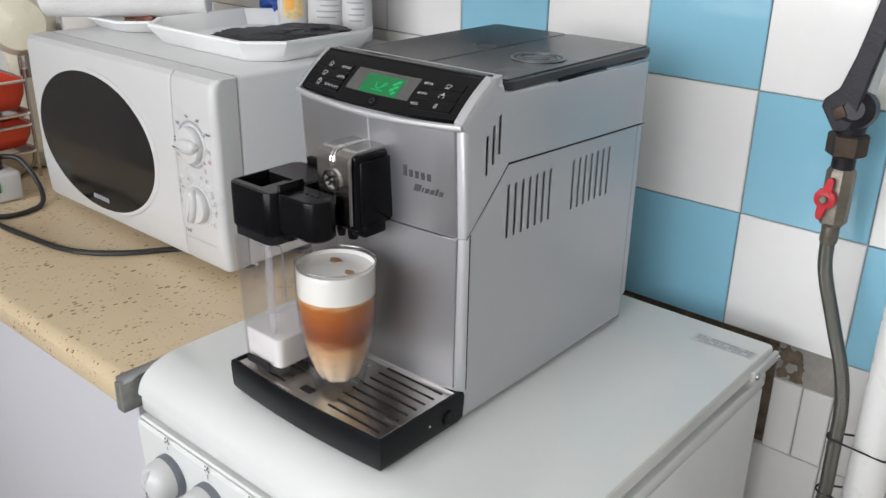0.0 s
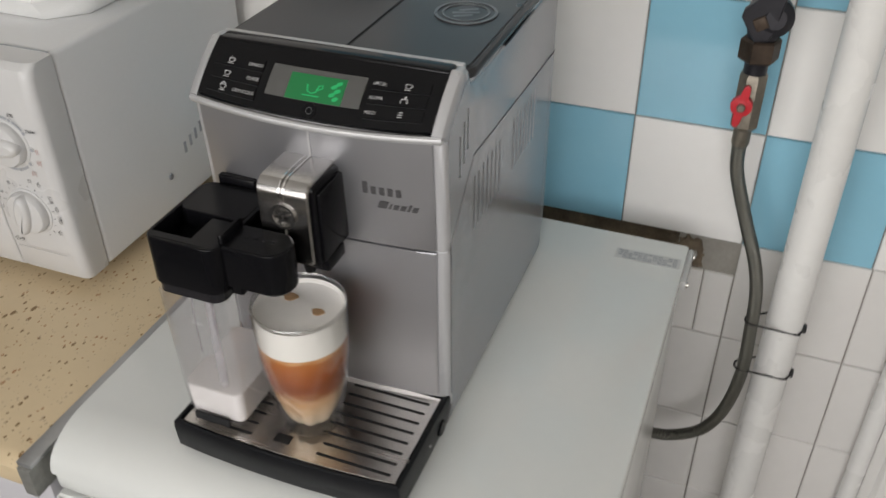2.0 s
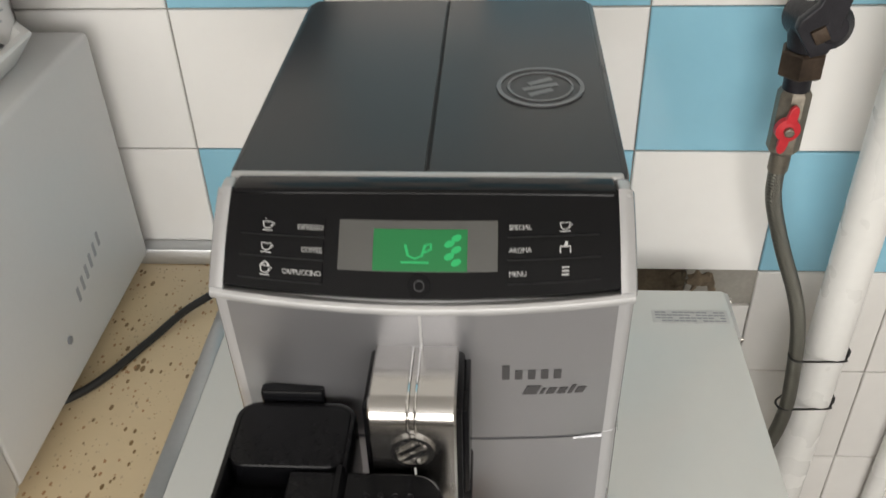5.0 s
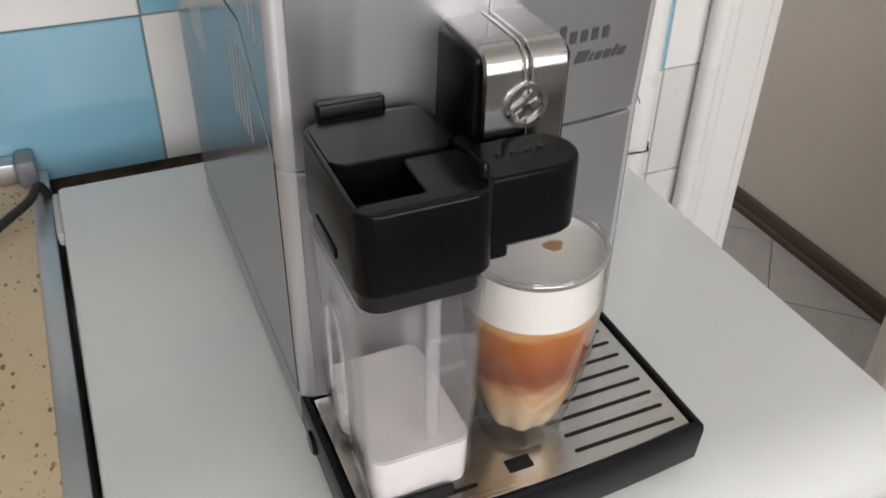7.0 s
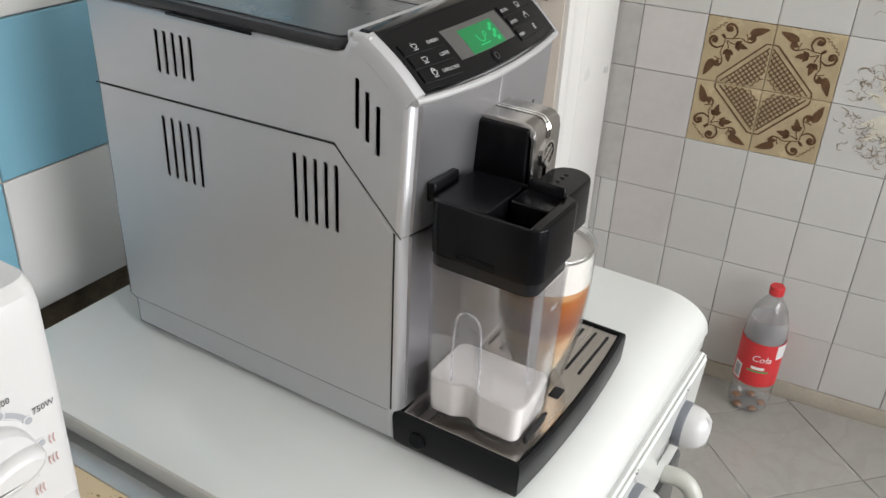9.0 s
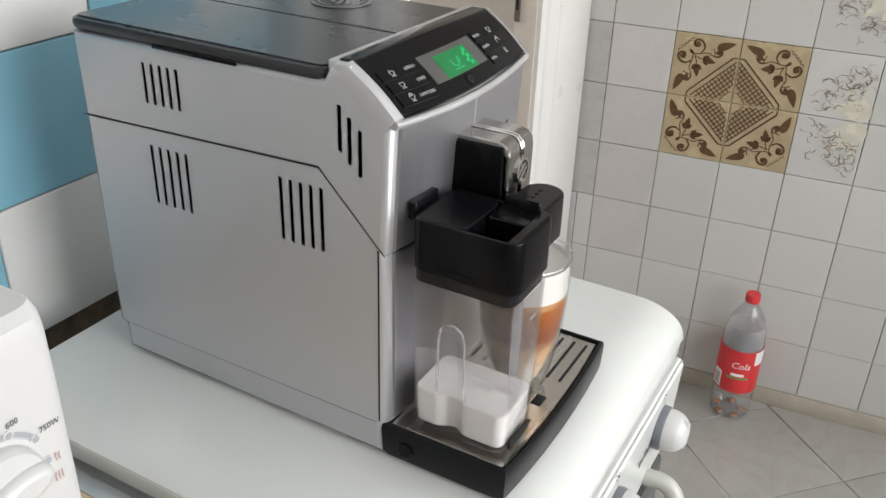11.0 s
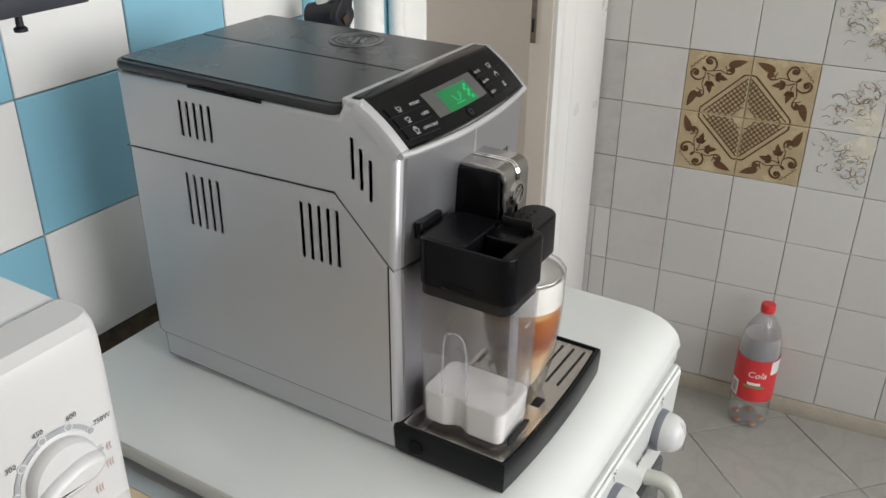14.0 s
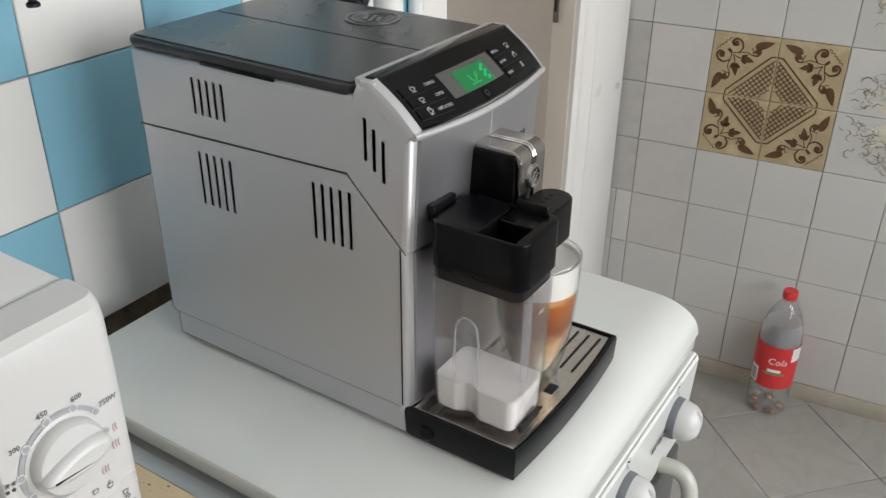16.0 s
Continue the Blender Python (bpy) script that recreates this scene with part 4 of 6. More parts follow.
spout.location = (-0.0020, 0.0030, 0.0020)

# drip tray
tray_out = []
for i in range(25):
    x = -HW + 2 * HW * i / 24
    tray_out.append((x, -0.1110 - 0.0055 * (1 - (x / HW) ** 2)))
tray_out = tray_out + [(HW, 0.004), (-HW, 0.004)]


def tray_ring(z, d):
    return [(x, y, z) for x, y in (offset(tray_out, d) if d else tray_out)]


tb = loft([tray_ring(0.001, 0.004), tray_ring(0.006, 0.001), tray_ring(0.030, 0.0), tray_ring(0.0345, 0.0008), tray_ring(0.0358, 0.0025), tray_ring(0.0355, 0.0045), tray_ring(0.0300, 0.0050)])
drip = part("drip_tray", tb, BLACK_TRAY, machine, "black drip tray")
grid = part("drip_grid", loft([tray_ring(0.0300, 0.0062), tray_ring(0.0328, 0.0062), tray_ring(0.0335, 0.0070)]), STEEL, machine, "stainless steel drip grid")
for i in range(8):
    y = -0.0985 + 0.0122 * i
    spans = ((0.026, 0.094),) if i in (0, 1) else ((0.020, 0.094),) if i > 1 else ()
    for x0, x1 in spans + (((-0.062, -0.036),) if i < 7 else ()):
        part("grid_slot", slab(rrect(x0, x1, y - 0.0013, y + 0.0013, 0.0012, 3), 0.0325, 0.0338), SLOT, grid)
part("level_float_hole", box(-0.016, 0.000, -0.099, -0.089, 0.0325, 0.0339, 0.001), SLOT, grid)
for sx in (-1, 1):
    part("tray_button", turned(lathe([(0.0078, 0.0), (0.0078, 0.0015), (0.0066, 0.0024)], 24), pose(sx * (HW - 0.0005), -0.020, 0.0165, 0, sx * 90, 0)), BLACK, drip)
part("tray_mark", box(HW, HW + 0.0003, -0.047, -0.045, 0.0185, 0.0205), WHITE_INK, drip)

# ---------------------------------------------------------------- milk carafe
carafe = thing("milk_carafe", "clear plastic milk carafe with a black lid on the drip tray", "milk carafe", (-0.0025, 0.0115, S + 0.002))
JX0, JX1, JY0, JY1 = -0.0975, -0.0345, -0.1075, -0.0190


def jar_ring(z, d):
    """The jar's plan at a height; the side at the edge of the tray has an upright finger groove."""
    pts = rrect(JX0 + d, JX1 - d, JY0 + d, JY1 - d, 0.010 - d * 0.5, 6)
    deep = 0.0058 * max(0.0, min(1.0, (0.136 - z) / 0.012))
    out = []
    for k, (x, y) in enumerate(pts):
        out.append((x, y, z))
        x2, y2 = pts[(k + 1) % len(pts)]
        if abs(x - JX0 - d) < 1e-5 and abs(x2 - JX0 - d) < 1e-5:
            for q in range(1, 24):
                yy = y + (y2 - y) * q / 24
                u = min(1.0, abs(yy + 0.058) / 0.0135)
                out.append((x + deep * (1 - u * u) ** 2, yy, z))
    return out


def jar_side(z):
    t = (z - 0.036) / (0.175 - 0.036)
    return 0.0030 * (1 - t)


jar_rows = []
for z in (0.036, 0.0375, 0.041):
    jar_rows.append(jar_ring(z, 0.0055 if z < 0.0370 else 0.0040 if z < 0.039 else 0.0030))
for z in (0.06, 0.09, 0.122, 0.126, 0.130, 0.134, 0.138, 0.1735):
    jar_rows.append(jar_ring(z, jar_side(z)))
for z in (0.1735, 0.138, 0.134, 0.130, 0.126, 0.122, 0.09, 0.06, 0.0425):
    jar_rows.append(jar_ring(z, jar_side(z) + 0.0016))
jar_rows.append(jar_ring(0.0400, 0.0075))
jar = part("jar", loft(jar_rows), JAR_CLEAR, carafe, "clear plastic jar")
milk_rows = [jar_ring(0.0402, 0.0090), jar_ring(0.0430, 0.0050), jar_ring(0.06, jar_side(0.06) + 0.0018), jar_ring(0.0730, jar_side(0.073) + 0.0018), jar_ring(0.0735, 0.004)]
part("milk", loft(milk_rows), MILK, carafe, "white milk, about a third full")
part("froth", slab([(x, y) for x, y, z in jar_ring(0, 0.0050)], 0.0735, 0.0740), MILK_FILM, carafe)
part("suction_tube", tube([(-0.058, -0.094, 0.170), (-0.058, -0.094, 0.048)], 0.0036, 10), TUBE_CLEAR, carafe)
part("handle_groove", tube([(JX0 + 0.0016, -0.046, 0.080), (JX0 + 0.0010, -0.047, 0.131), (JX0 + 0.0008, -0.053, 0.144), (JX0 + 0.0008, -0.063, 0.144), (JX0 + 0.0010, -0.069, 0.131), (JX0 + 0.0016, -0.070, 0.080)], 0.0011, 6), TUBE_CLEAR, carafe)
foot = box(-0.085, -0.050, -0.1085, -0.1050, 0.0385, 0.0470, 0.002)
part("foot_recess", foot, SLOT, carafe)
mx = on_plane(lettering("MAX", 0.0046, 0.0001, 0, 1.0), (-0.066, JY0 - 0.0002, 0.150), (1, 0, 0), (0, 0, 1), (0, -1, 0))
part("fill_mark", mx, mat("pale_grey_print", (0.42, 0.41, 0.42), 0.5), carafe, flat=True)
part("collar", column(rrect(-0.0955, -0.0365, -0.1057, -0.0207, 0.010), [(0.1737, 0.0012), (0.1745, 0.0), (0.1860, 0.0)]), SMOKE, carafe, "smoky dark plastic collar")

lid_plan = rrect(-0.0975, -0.0325, -0.1080, -0.0195, 0.012, 7)
lid_b = column(lid_plan, [(0.1840, 0.0015), (0.1850, 0.0), (0.2250, 0.0), (0.2260, 0.0004), (0.2264, 0.0012), (0.2264, 0.0030), (0.2255, 0.0036), (0.2080, 0.0038)])
clid = part("lid", lid_b, BLACK, carafe, "matt black carafe lid")
# the raised rear of the lid, and the rim round the open well
part("lid_cover", column(rrect(-0.0944, -0.0356, -0.0640, -0.0226, 0.008, 6), [(0.2082, 0.0), (0.2258, 0.0), (0.2266, 0.0006)]), BLACK, clid)
part("lid_rim", column(rrect(-0.0944, -0.0356, -0.1046, -0.0970, 0.003, 4), [(0.2082, 0.0), (0.2258, 0.0), (0.2265, 0.0006)]), BLACK, clid)
part("dosing_flap", column(rrect(-0.0620, -0.0350, -0.0965, -0.0650, 0.002, 3), [(0.2100, 0.0), (0.2240, 0.0), (0.2248, 0.001)]), BLACK, clid)
part("flap_grip", column(rrect(-0.0375, -0.0330, -0.0960, -0.0660, 0.002, 3), [(0.2200, 0.0), (0.2310, 0.0), (0.2330, 0.001)]), BLACK, clid)
part("lid_clip", box(-0.0985, -0.0972, -0.075, -0.045, 0.186, 0.192, 0.0006), BLACK, clid)
arm_plan = [(-0.0340, -0.0650), (-0.0340, -0.0985)]
for i in range(13):
    t = radians(-90 + 180 * i / 12)
    arm_plan.append((0.0005 + 0.0160 * math.cos(t), -0.0818 + 0.0168 * math.sin(t)))
arm = part("milk_spout", column(arm_plan, [(0.1880, 0.0016), (0.1900, 0.0), (0.2230, 0.0), (0.2250, 0.0006), (0.2258, 0.002)]), BLACK, carafe, "black swivelling milk spout")
for i in range(4):
    part("spout_bump", lathe([(0.0020, 0.0), (0.0016, 0.0008), (0.0006, 0.0011)], 10, (-0.0215 + 0.0072 * i, -0.0800, 0.2256)), BLACK, arm)
part("spout_nozzle", column(rrect(-0.0330, -0.0215, -0.0965, -0.0820, 0.003, 4), [(0.1810, 0.001), (0.1820, 0.0), (0.1890, 0.0)]), BLACK, arm)

# ---------------------------------------------------------------- glass of latte
GX, GY, GZ = 0.0060, -0.0575, S + 0.0348
latte = thing("latte_glass", "clear glass of layered latte with milk foam on the drip grid", "glass", (GX, GY, GZ))
GH = 0.1310
outer = [(0.0, 0.0), (0.0195, 0.0), (0.0228, 0.0010), (0.0250, 0.0040), (0.0280, 0.0180), (0.0328, 0.0420), (0.0362, 0.0680), (0.0376, 0.0900), (0.0382, GH - 0.001), (0.0376, GH)]
inn = [(0.0371, GH - 0.001), (0.0368, 0.0900), (0.0350, 0.0680), (0.0305, 0.0440), (0.0268, 0.0300), (0.0228, 0.0180), (0.0185, 0.0110), (0.0, 0.0086)]


def faceted(profile, n=48, flutes=8, depth=0.0):
    out = bmesh.new()
    rows = []
    for r, z in profile:
        if r < 1e-6:
            rows.append([out.verts.new((0, 0, z))] * n)
            continue
        k = max(0.0, min(1.0, (0.058 - z) / 0.035)) * depth
        rows.append([out.verts.new(((r - k * abs(math.cos(flutes * math.pi * i / n)) ** 3) * math.cos(2 * math.pi * i / n),
                                    (r - k * abs(math.cos(flutes * math.pi * i / n)) ** 3) * math.sin(2 * math.pi * i / n), z)) for i in range(n)])
    for p, q in zip(rows, rows[1:]):
        for i in range(n):
            j = (i + 1) % n
            vs = []
            for v in (p[i], p[j], q[j], q[i]):
                if v not in vs:
                    vs.append(v)
            if len(vs) > 2:
                out.faces.new(vs)
    return out


part("tumbler", faceted(outer + inn, 64, 8, 0.0018), CLEAR, latte, "clear tumbler glass")
FB = 0.1000
body = [(0.0, 0.0090), (0.0181, 0.0114), (0.0224, 0.0184), (0.0264, 0.0302), (0.0301, 0.0440), (0.0346, 0.0680), (0.0363, 0.0900), (0.0366, FB - 0.0002), (0.0, FB - 0.0002)]
part("rim", tube([(0.0374 * math.cos(2 * math.pi * i / 32), 0.0374 * math.sin(2 * math.pi * i / 32), GH) for i in range(33)], 0.0008, 8, steps=2), THICK_GLASS, latte)
part("coffee", faceted(body, 64, 8, 0.0018), LATTE, latte, "brown coffee over pale milk")
foamb = [(0.0, FB), (0.0366, FB), (0.0367, 0.1060), (0.0367, 0.1270), (0.0350, 0.1236), (0.0280, 0.1208), (0.0150, 0.1214), (0.0, 0.1218)]
part("milk_foam", faceted(foamb, 64), FOAM, latte, "thick white milk foam")
for x, y, r in ((-0.016, 0.014, 0.0062), (0.014, 0.004, 0.0052)):
    st = slab([(x + r * (1 + 0.2 * math.sin(3 * a)) * math.cos(a), y + r * 0.8 * math.sin(a)) for a in [2 * math.pi * k / 20 for k in range(20)]], 0.1190, 0.1221)
    part("coffee_stain", st, CREMA, latte)

# ---------------------------------------------------------------- worktop and cabinet
CT = S - 0.021
worktop = thing("worktop", "speckled beige laminate worktop with a metal end strip", "worktop", (0, 0, 0))
wp = [(0.452, CT - 0.038), (0.452, CT), (-0.140, CT), (-0.150, CT - 0.003), (-0.156, CT - 0.010), (-0.157, CT - 0.028), (-0.153, CT - 0.036), (-0.145, CT - 0.038)]
part("slab", loft([[(x, y, z) for y, z in wp] for x in (-1.93, -0.2535)]), COUNTER, worktop)
part("end_strip", box(-0.2535, -0.2370, -0.155, 0.452, CT - 0.004, CT + 0.0015, 0.001), ALU, worktop, "grey aluminium joint strip")
part("end_cap", box(-0.2530, -0.2380, -0.158, 0.452, CT - 0.040, CT - 0.004, 0.002), GREY_METAL_DIRTY, worktop, "stained grey metal end cap")
part("upstand", box(-1.93, -0.262, 0.434, 0.454, CT + 0.0005, CT + 0.022, 0.003), ALU, worktop, "grey aluminium wall strip")
part("upstand_end", box(-0.262, -0.245, 0.425, 0.454, CT + 0.0005, CT + 0.026, 0.003), GREY_PLASTIC, worktop)
for x0, x1 in ((-0.83, -0.246), (-1.42, -0.836)):
    cab = thing("base_cabinet", "white laminate base cabinet under the worktop", "cabinet", (0, 0, 0), group="kitchen base cabinets")
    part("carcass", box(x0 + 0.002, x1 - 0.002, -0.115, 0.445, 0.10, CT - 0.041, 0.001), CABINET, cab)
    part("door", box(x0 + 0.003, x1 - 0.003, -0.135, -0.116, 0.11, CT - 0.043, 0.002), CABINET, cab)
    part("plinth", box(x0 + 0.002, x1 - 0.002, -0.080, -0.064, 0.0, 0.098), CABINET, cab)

# ---------------------------------------------------------------- microwave
MX0, MX1, MYF, MYB, MZ0, MZ1 = -0.828, -0.346, 0.103, 0.428, CT + 0.022, S + 0.260
FY = 0.0638   # the front face
micro = thing("microwave", "white microwave oven with a round dark door window", "microwave", (0, 0, 0))
part("casing", box(MX0, MX1, MYF, MYB, MZ0, MZ1, 0.006, 3), MICRO_SIDE, micro)


def micro_front(x0, x1, r=0.004, r1=0.004):
    yb = MYF - 0.001
    face = [(yb, MZ0 - 0.002), (0.074, MZ0 - 0.002), (0.068, MZ0 + 0.006), (0.064, MZ0 + 0.06), (0.064, MZ1 - 0.05), (0.0648, MZ1 - 0.016), (0.0672, MZ1 - 0.007), (0.074, MZ1 - 0.0015), (yb, MZ1)]
    face = face[::-1]
    rows = []
    ends = [(x0, r), (x0 + r * 0.3, r * 0.3), (x0 + r, 0)]
    ends += [(x1 - r1 * (1 - math.sin(q)), r1 * (1 - math.cos(q))) for q in [radians(15 * k) for k in range(7)]]
    for x, d in ends:
        rows.append([(x, min(y + d * 0.7, yb), min(max(z, MZ0 - 0.002 + d * 0.35), MZ1 - d * 0.12)) for y, z in face])
    return loft(rows)


SPLIT = -0.439
mdoor = part("door", micro_front(MX0, SPLIT - 0.0008, 0.004), WHITE_PLASTIC, micro, "white door with a round dark window")
mpanel = part("control_panel", micro_front(SPLIT + 0.0008, MX1, 0.004, 0.014), WHITE_PLASTIC, micro, "white control panel with two dials")
DARK_WINDOW = mat("smoked_door_glass", (0.014, 0.013, 0.013), 0.16, 0, 0.1, 6, 60, coat=0.1, spec=0.35)
ox, oz, orx, orz = -0.652, S + 0.123, 0.161, 0.104
oval = [(ox + orx * math.cos(2 * math.pi * i / 64) * 1.0, oz + orz * math.sin(2 * math.pi * i / 64)) for i in range(64)]
ov = column(oval, [(0.0, 0.0), (0.0012, 0.0), (0.0018, 0.001)])
part("door_window", on_plane(ov, (0, FY, 0), (1, 0, 0), (0, 0, 1), (0, -1, 0)), DARK_WINDOW, mdoor, "smoked glass round window")
ovr = loft([[(ox + (x - ox) * k, oz + (y - oz) * k, h) for x, y in oval] for k, h in ((1.0, 0.0), (1.0, 0.0020), (1.012, 0.0022), (1.05, 0.0002))], caps=False)
part("window_rim", on_plane(ovr, (0, FY, 0), (1, 0, 0), (0, 0, 1), (0, -1, 0)), WHITE_PLASTIC, mdoor)
mkb = bmesh.new()
for i in range(6):
    box(ox - 0.022 + i * 0.0075, ox - 0.0165 + i * 0.0075, FY - 0.0022, FY - 0.0018, oz - orz + 0.013, oz - orz + 0.020, bm=mkb)
part("maker_mark", mkb, INK_GREY, mdoor, "small unreadable grey maker's mark")
for (kx, kz), words in (((-0.3965, S + 0.170), True), ((-0.3950, S + 0.088), False)):
    if words:
        arc = [(kx + 0.0302 * math.cos(radians(q)), kz + 0.0302 * math.sin(radians(q))) for q in range(214, 22, -4)]
        part("dial_arc", on_plane(ribbon(arc, 0.0030, 0.0005, False), (0, FY, 0), (1, 0, 0), (0, 0, 1), (0, -1, 0)), INK_GREY, mpanel, "grey arc round the dial", flat=True)
        arc = [(kx + 0.0302 * math.cos(radians(q)), kz + 0.0302 * math.sin(radians(q))) for q in range(-52, -124, -4)]
        part("dial_arc", on_plane(ribbon(arc, 0.0030, 0.0005, False), (0, FY, 0), (1, 0, 0), (0, 0, 1), (0, -1, 0)), INK_GREY, mpanel, flat=True)
    skirt = turned(lathe([(0.0278, 0.0), (0.0278, 0.0006), (0.0262, 0.0012)], 48), pose(kx, FY, kz, 90, 0, 0))
    part("dial_seat", skirt, WHITE_PLASTIC, mpanel)
    kb = lathe([(0.0250, 0.0), (0.0250, 0.004), (0.0244, 0.0075), (0.0228, 0.0098), (0.0190, 0.0108), (0.008, 0.0114)], 40)
    turned(kb, pose(kx, FY, kz, 90, 0, 0))
    kn = part("dial", kb, WHITE_PLASTIC, mpanel, "round white plastic dial")
    gr = column([(0.0245 * math.cos(q), (0.0080 + 0.0040 * (1 + math.cos(q)) / 2) * math.sin(q)) for q in [2 * math.pi * k / 28 for k in range(28)]], [(0.0010, -0.0004), (0.0100, -0.0003), (0.0128, 0.0), (0.0150, 0.0010), (0.0166, 0.0026), (0.0174, 0.0048)])
    turned(gr, pose(kx, FY, kz, 90, 0, 0) @ pose(0, 0, 0, 0, 0, 6 if words else 80))
    part("dial_grip", gr, WHITE_PLASTIC, kn)
    for i in range(9):
        a = radians(211 - 36 * i)
        x, z = kx + 0.0302 * math.cos(a), kz + 0.0302 * math.sin(a)
        if words:
            part("dial_dot", on_plane(ring(x, z, 0.0, 0.0031, 0.0006, 14), (0, FY, 0), (1, 0, 0), (0, 0, 1), (0, -1, 0)), WHITE_PLASTIC, mpanel)
            part("dial_dot", on_plane(ring(x, z, 0.0, 0.0021, 0.0009, 14), (0, FY, 0), (1, 0, 0), (0, 0, 1), (0, -1, 0)), INK_GREY, mpanel)
    if not words:
        for i in range(17):
            a = radians(215 - 17 * i)
            long = 0.0035 if i % 3 == 0 else 0.0020
            part("dial_tick", on_plane(ribbon([(kx + 0.0310 * math.cos(a), kz + 0.0310 * math.sin(a)), (kx + (0.0310 + long) * math.cos(a), kz + (0.0310 + long) * math.sin(a))], 0.0007, 0.0005, False), (0, FY, 0), (1, 0, 0), (0, 0, 1), (0, -1, 0)), INK, mpanel, flat=True)
    names = ((211, "100"), (139, "300"), (103, "450"), (67, "600"), (31, "750W")) if words else ((182, "5"), (150, "10"), (120, "15"), (30, "20"), (-2, "25"))
    for a, w in names:
        t = lettering(w, 0.0054, 0.00004, 0, 1.0, 0.95)
        wide = max(v.co.x for v in t.verts)
        r = 0.0372 if words else 0.0370
        turned(t, Matrix.Translation((kx + (r + wide * 0.35 * abs(math.cos(radians(a)))) * math.cos(radians(a)) - wide / 2, kz + r * math.sin(radians(a)) - 0.002, 0.0006)))
        part("dial_number", on_plane(t, (0, FY, 0), (1, 0, 0), (0, 0, 1), (0, -1, 0)), INK, mpanel, flat=True)
    if words:
        # defrost, grill and cup symbols beside the dial
        for sx, sz in ((-0.0390, 0.0035), (-0.0350, 0.0030)):
            drop = bmesh.new()
            for q in range(3):
                c, d = math.cos(q * 1.047) * 0.0018, math.sin(q * 1.047) * 0.0018
                ribbon([(kx + sx - c, kz + sz - d), (kx + sx + c, kz + sz + d)], 0.0006, 0.0005, False, drop)
            ring(kx + sx - 0.0006, kz + sz - 0.0046, 0.0, 0.0013, 0.0005, 10, bm=drop)
            part("panel_symbol", on_plane(drop, (0, FY, 0), (1, 0, 0), (0, 0, 1), (0, -1, 0)), INK, mpanel, flat=True)
        for sx, sz, k in ((0.0355, -0.004, 1), (0.0330, -0.017, 2), (0.0220, -0.031, 2)):
            wave = bmesh.new()
            for q in range(k + 1):
                ribbon([(kx + sx + q * 0.0022, kz + sz + 0.003), (kx + sx + q * 0.0022 - 0.0006, kz + sz), (kx + sx + q * 0.0022, kz + sz - 0.003)], 0.0006, 0.0005, False, wave)
            part("panel_symbol", on_plane(wave, (0, FY, 0), (1, 0, 0), (0, 0, 1), (0, -1, 0)), SYMBOL_RED, mpanel, "pale red grill symbol", flat=True)
    else:
        for q, (sx, sz) in enumerate(((0.0120, 0.0395), (0.0230, 0.0365), (0.0330, 0.0230), (0.0380, 0.0090), (0.0385, -0.0060), (0.0330, -0.0220), (-0.0380, 0.0240), (-0.0400, 0.0100))):
            cup = ribbon([(kx + sx - 0.0022, kz + sz + 0.0016), (kx + sx - 0.0014, kz + sz - 0.0016), (kx + sx + 0.0014, kz + sz - 0.0016), (kx + sx + 0.0022, kz + sz + 0.0016), (kx + sx - 0.0022, kz + sz + 0.0016)], 0.0006, 0.0005, False)
            if q % 2:
                ribbon([(kx + sx - 0.001, kz + sz + 0.0025), (kx + sx + 0.001, kz + sz + 0.0042)], 0.0006, 0.0005, False, cup)
            part("panel_symbol", on_plane(cup, (0, FY, 0), (1, 0, 0), (0, 0, 1), (0, -1, 0)), INK, mpanel, flat=True)
t = lettering("Grill", 0.0075, 0.00004)
turned(t, Matrix.Translation((-0.431, S + 0.043, 0.0006)))
part("panel_word", on_plane(t, (0, FY, 0), (1, 0, 0), (0, 0, 1), (0, -1, 0)), INK, mpanel, flat=True)
part("panel_line", on_plane(ribbon([(-0.431, S + 0.036), (-0.363, S + 0.036)], 0.0006, 0.0005, False), (0, FY, 0), (1, 0, 0), (0, 0, 1), (0, -1, 0)), INK_GREY, mpanel)
part("top_seam", box(MX0 + 0.004, MX1 - 0.004, 0.1015, 0.1030, MZ1 - 0.002, MZ1 + 0.0006), INK_GREY, micro)
part("side_screw", turned(lathe([(0.004, 0), (0.004, 0.0015), (0.002, 0.002)], 12), pose(MX1, 0.235, MZ0 + 0.045, 0, 90, 0)), GREY_PLASTIC, micro)
for i in range(6):
    part("side_vent", box(MX1 - 0.001, MX1 + 0.0004, 0.270 + i * 0.012, 0.275 + i * 0.012, MZ0 + 0.060 + i * 0.004, MZ0 + 0.075 + i * 0.004), INK_GREY, micro)
for x in (MX0 + 0.05, MX1 - 0.05):
    for y in (MYF + 0.03, MYB - 0.04):
        part("foot", lathe([(0.014, CT + 0.0005), (0.014, MZ0 + 0.001)], 16, (x, y, 0)), BLACK, micro)

# ---------------------------------------------------------------- things on the microwave
MT = MZ1 + 0.0006


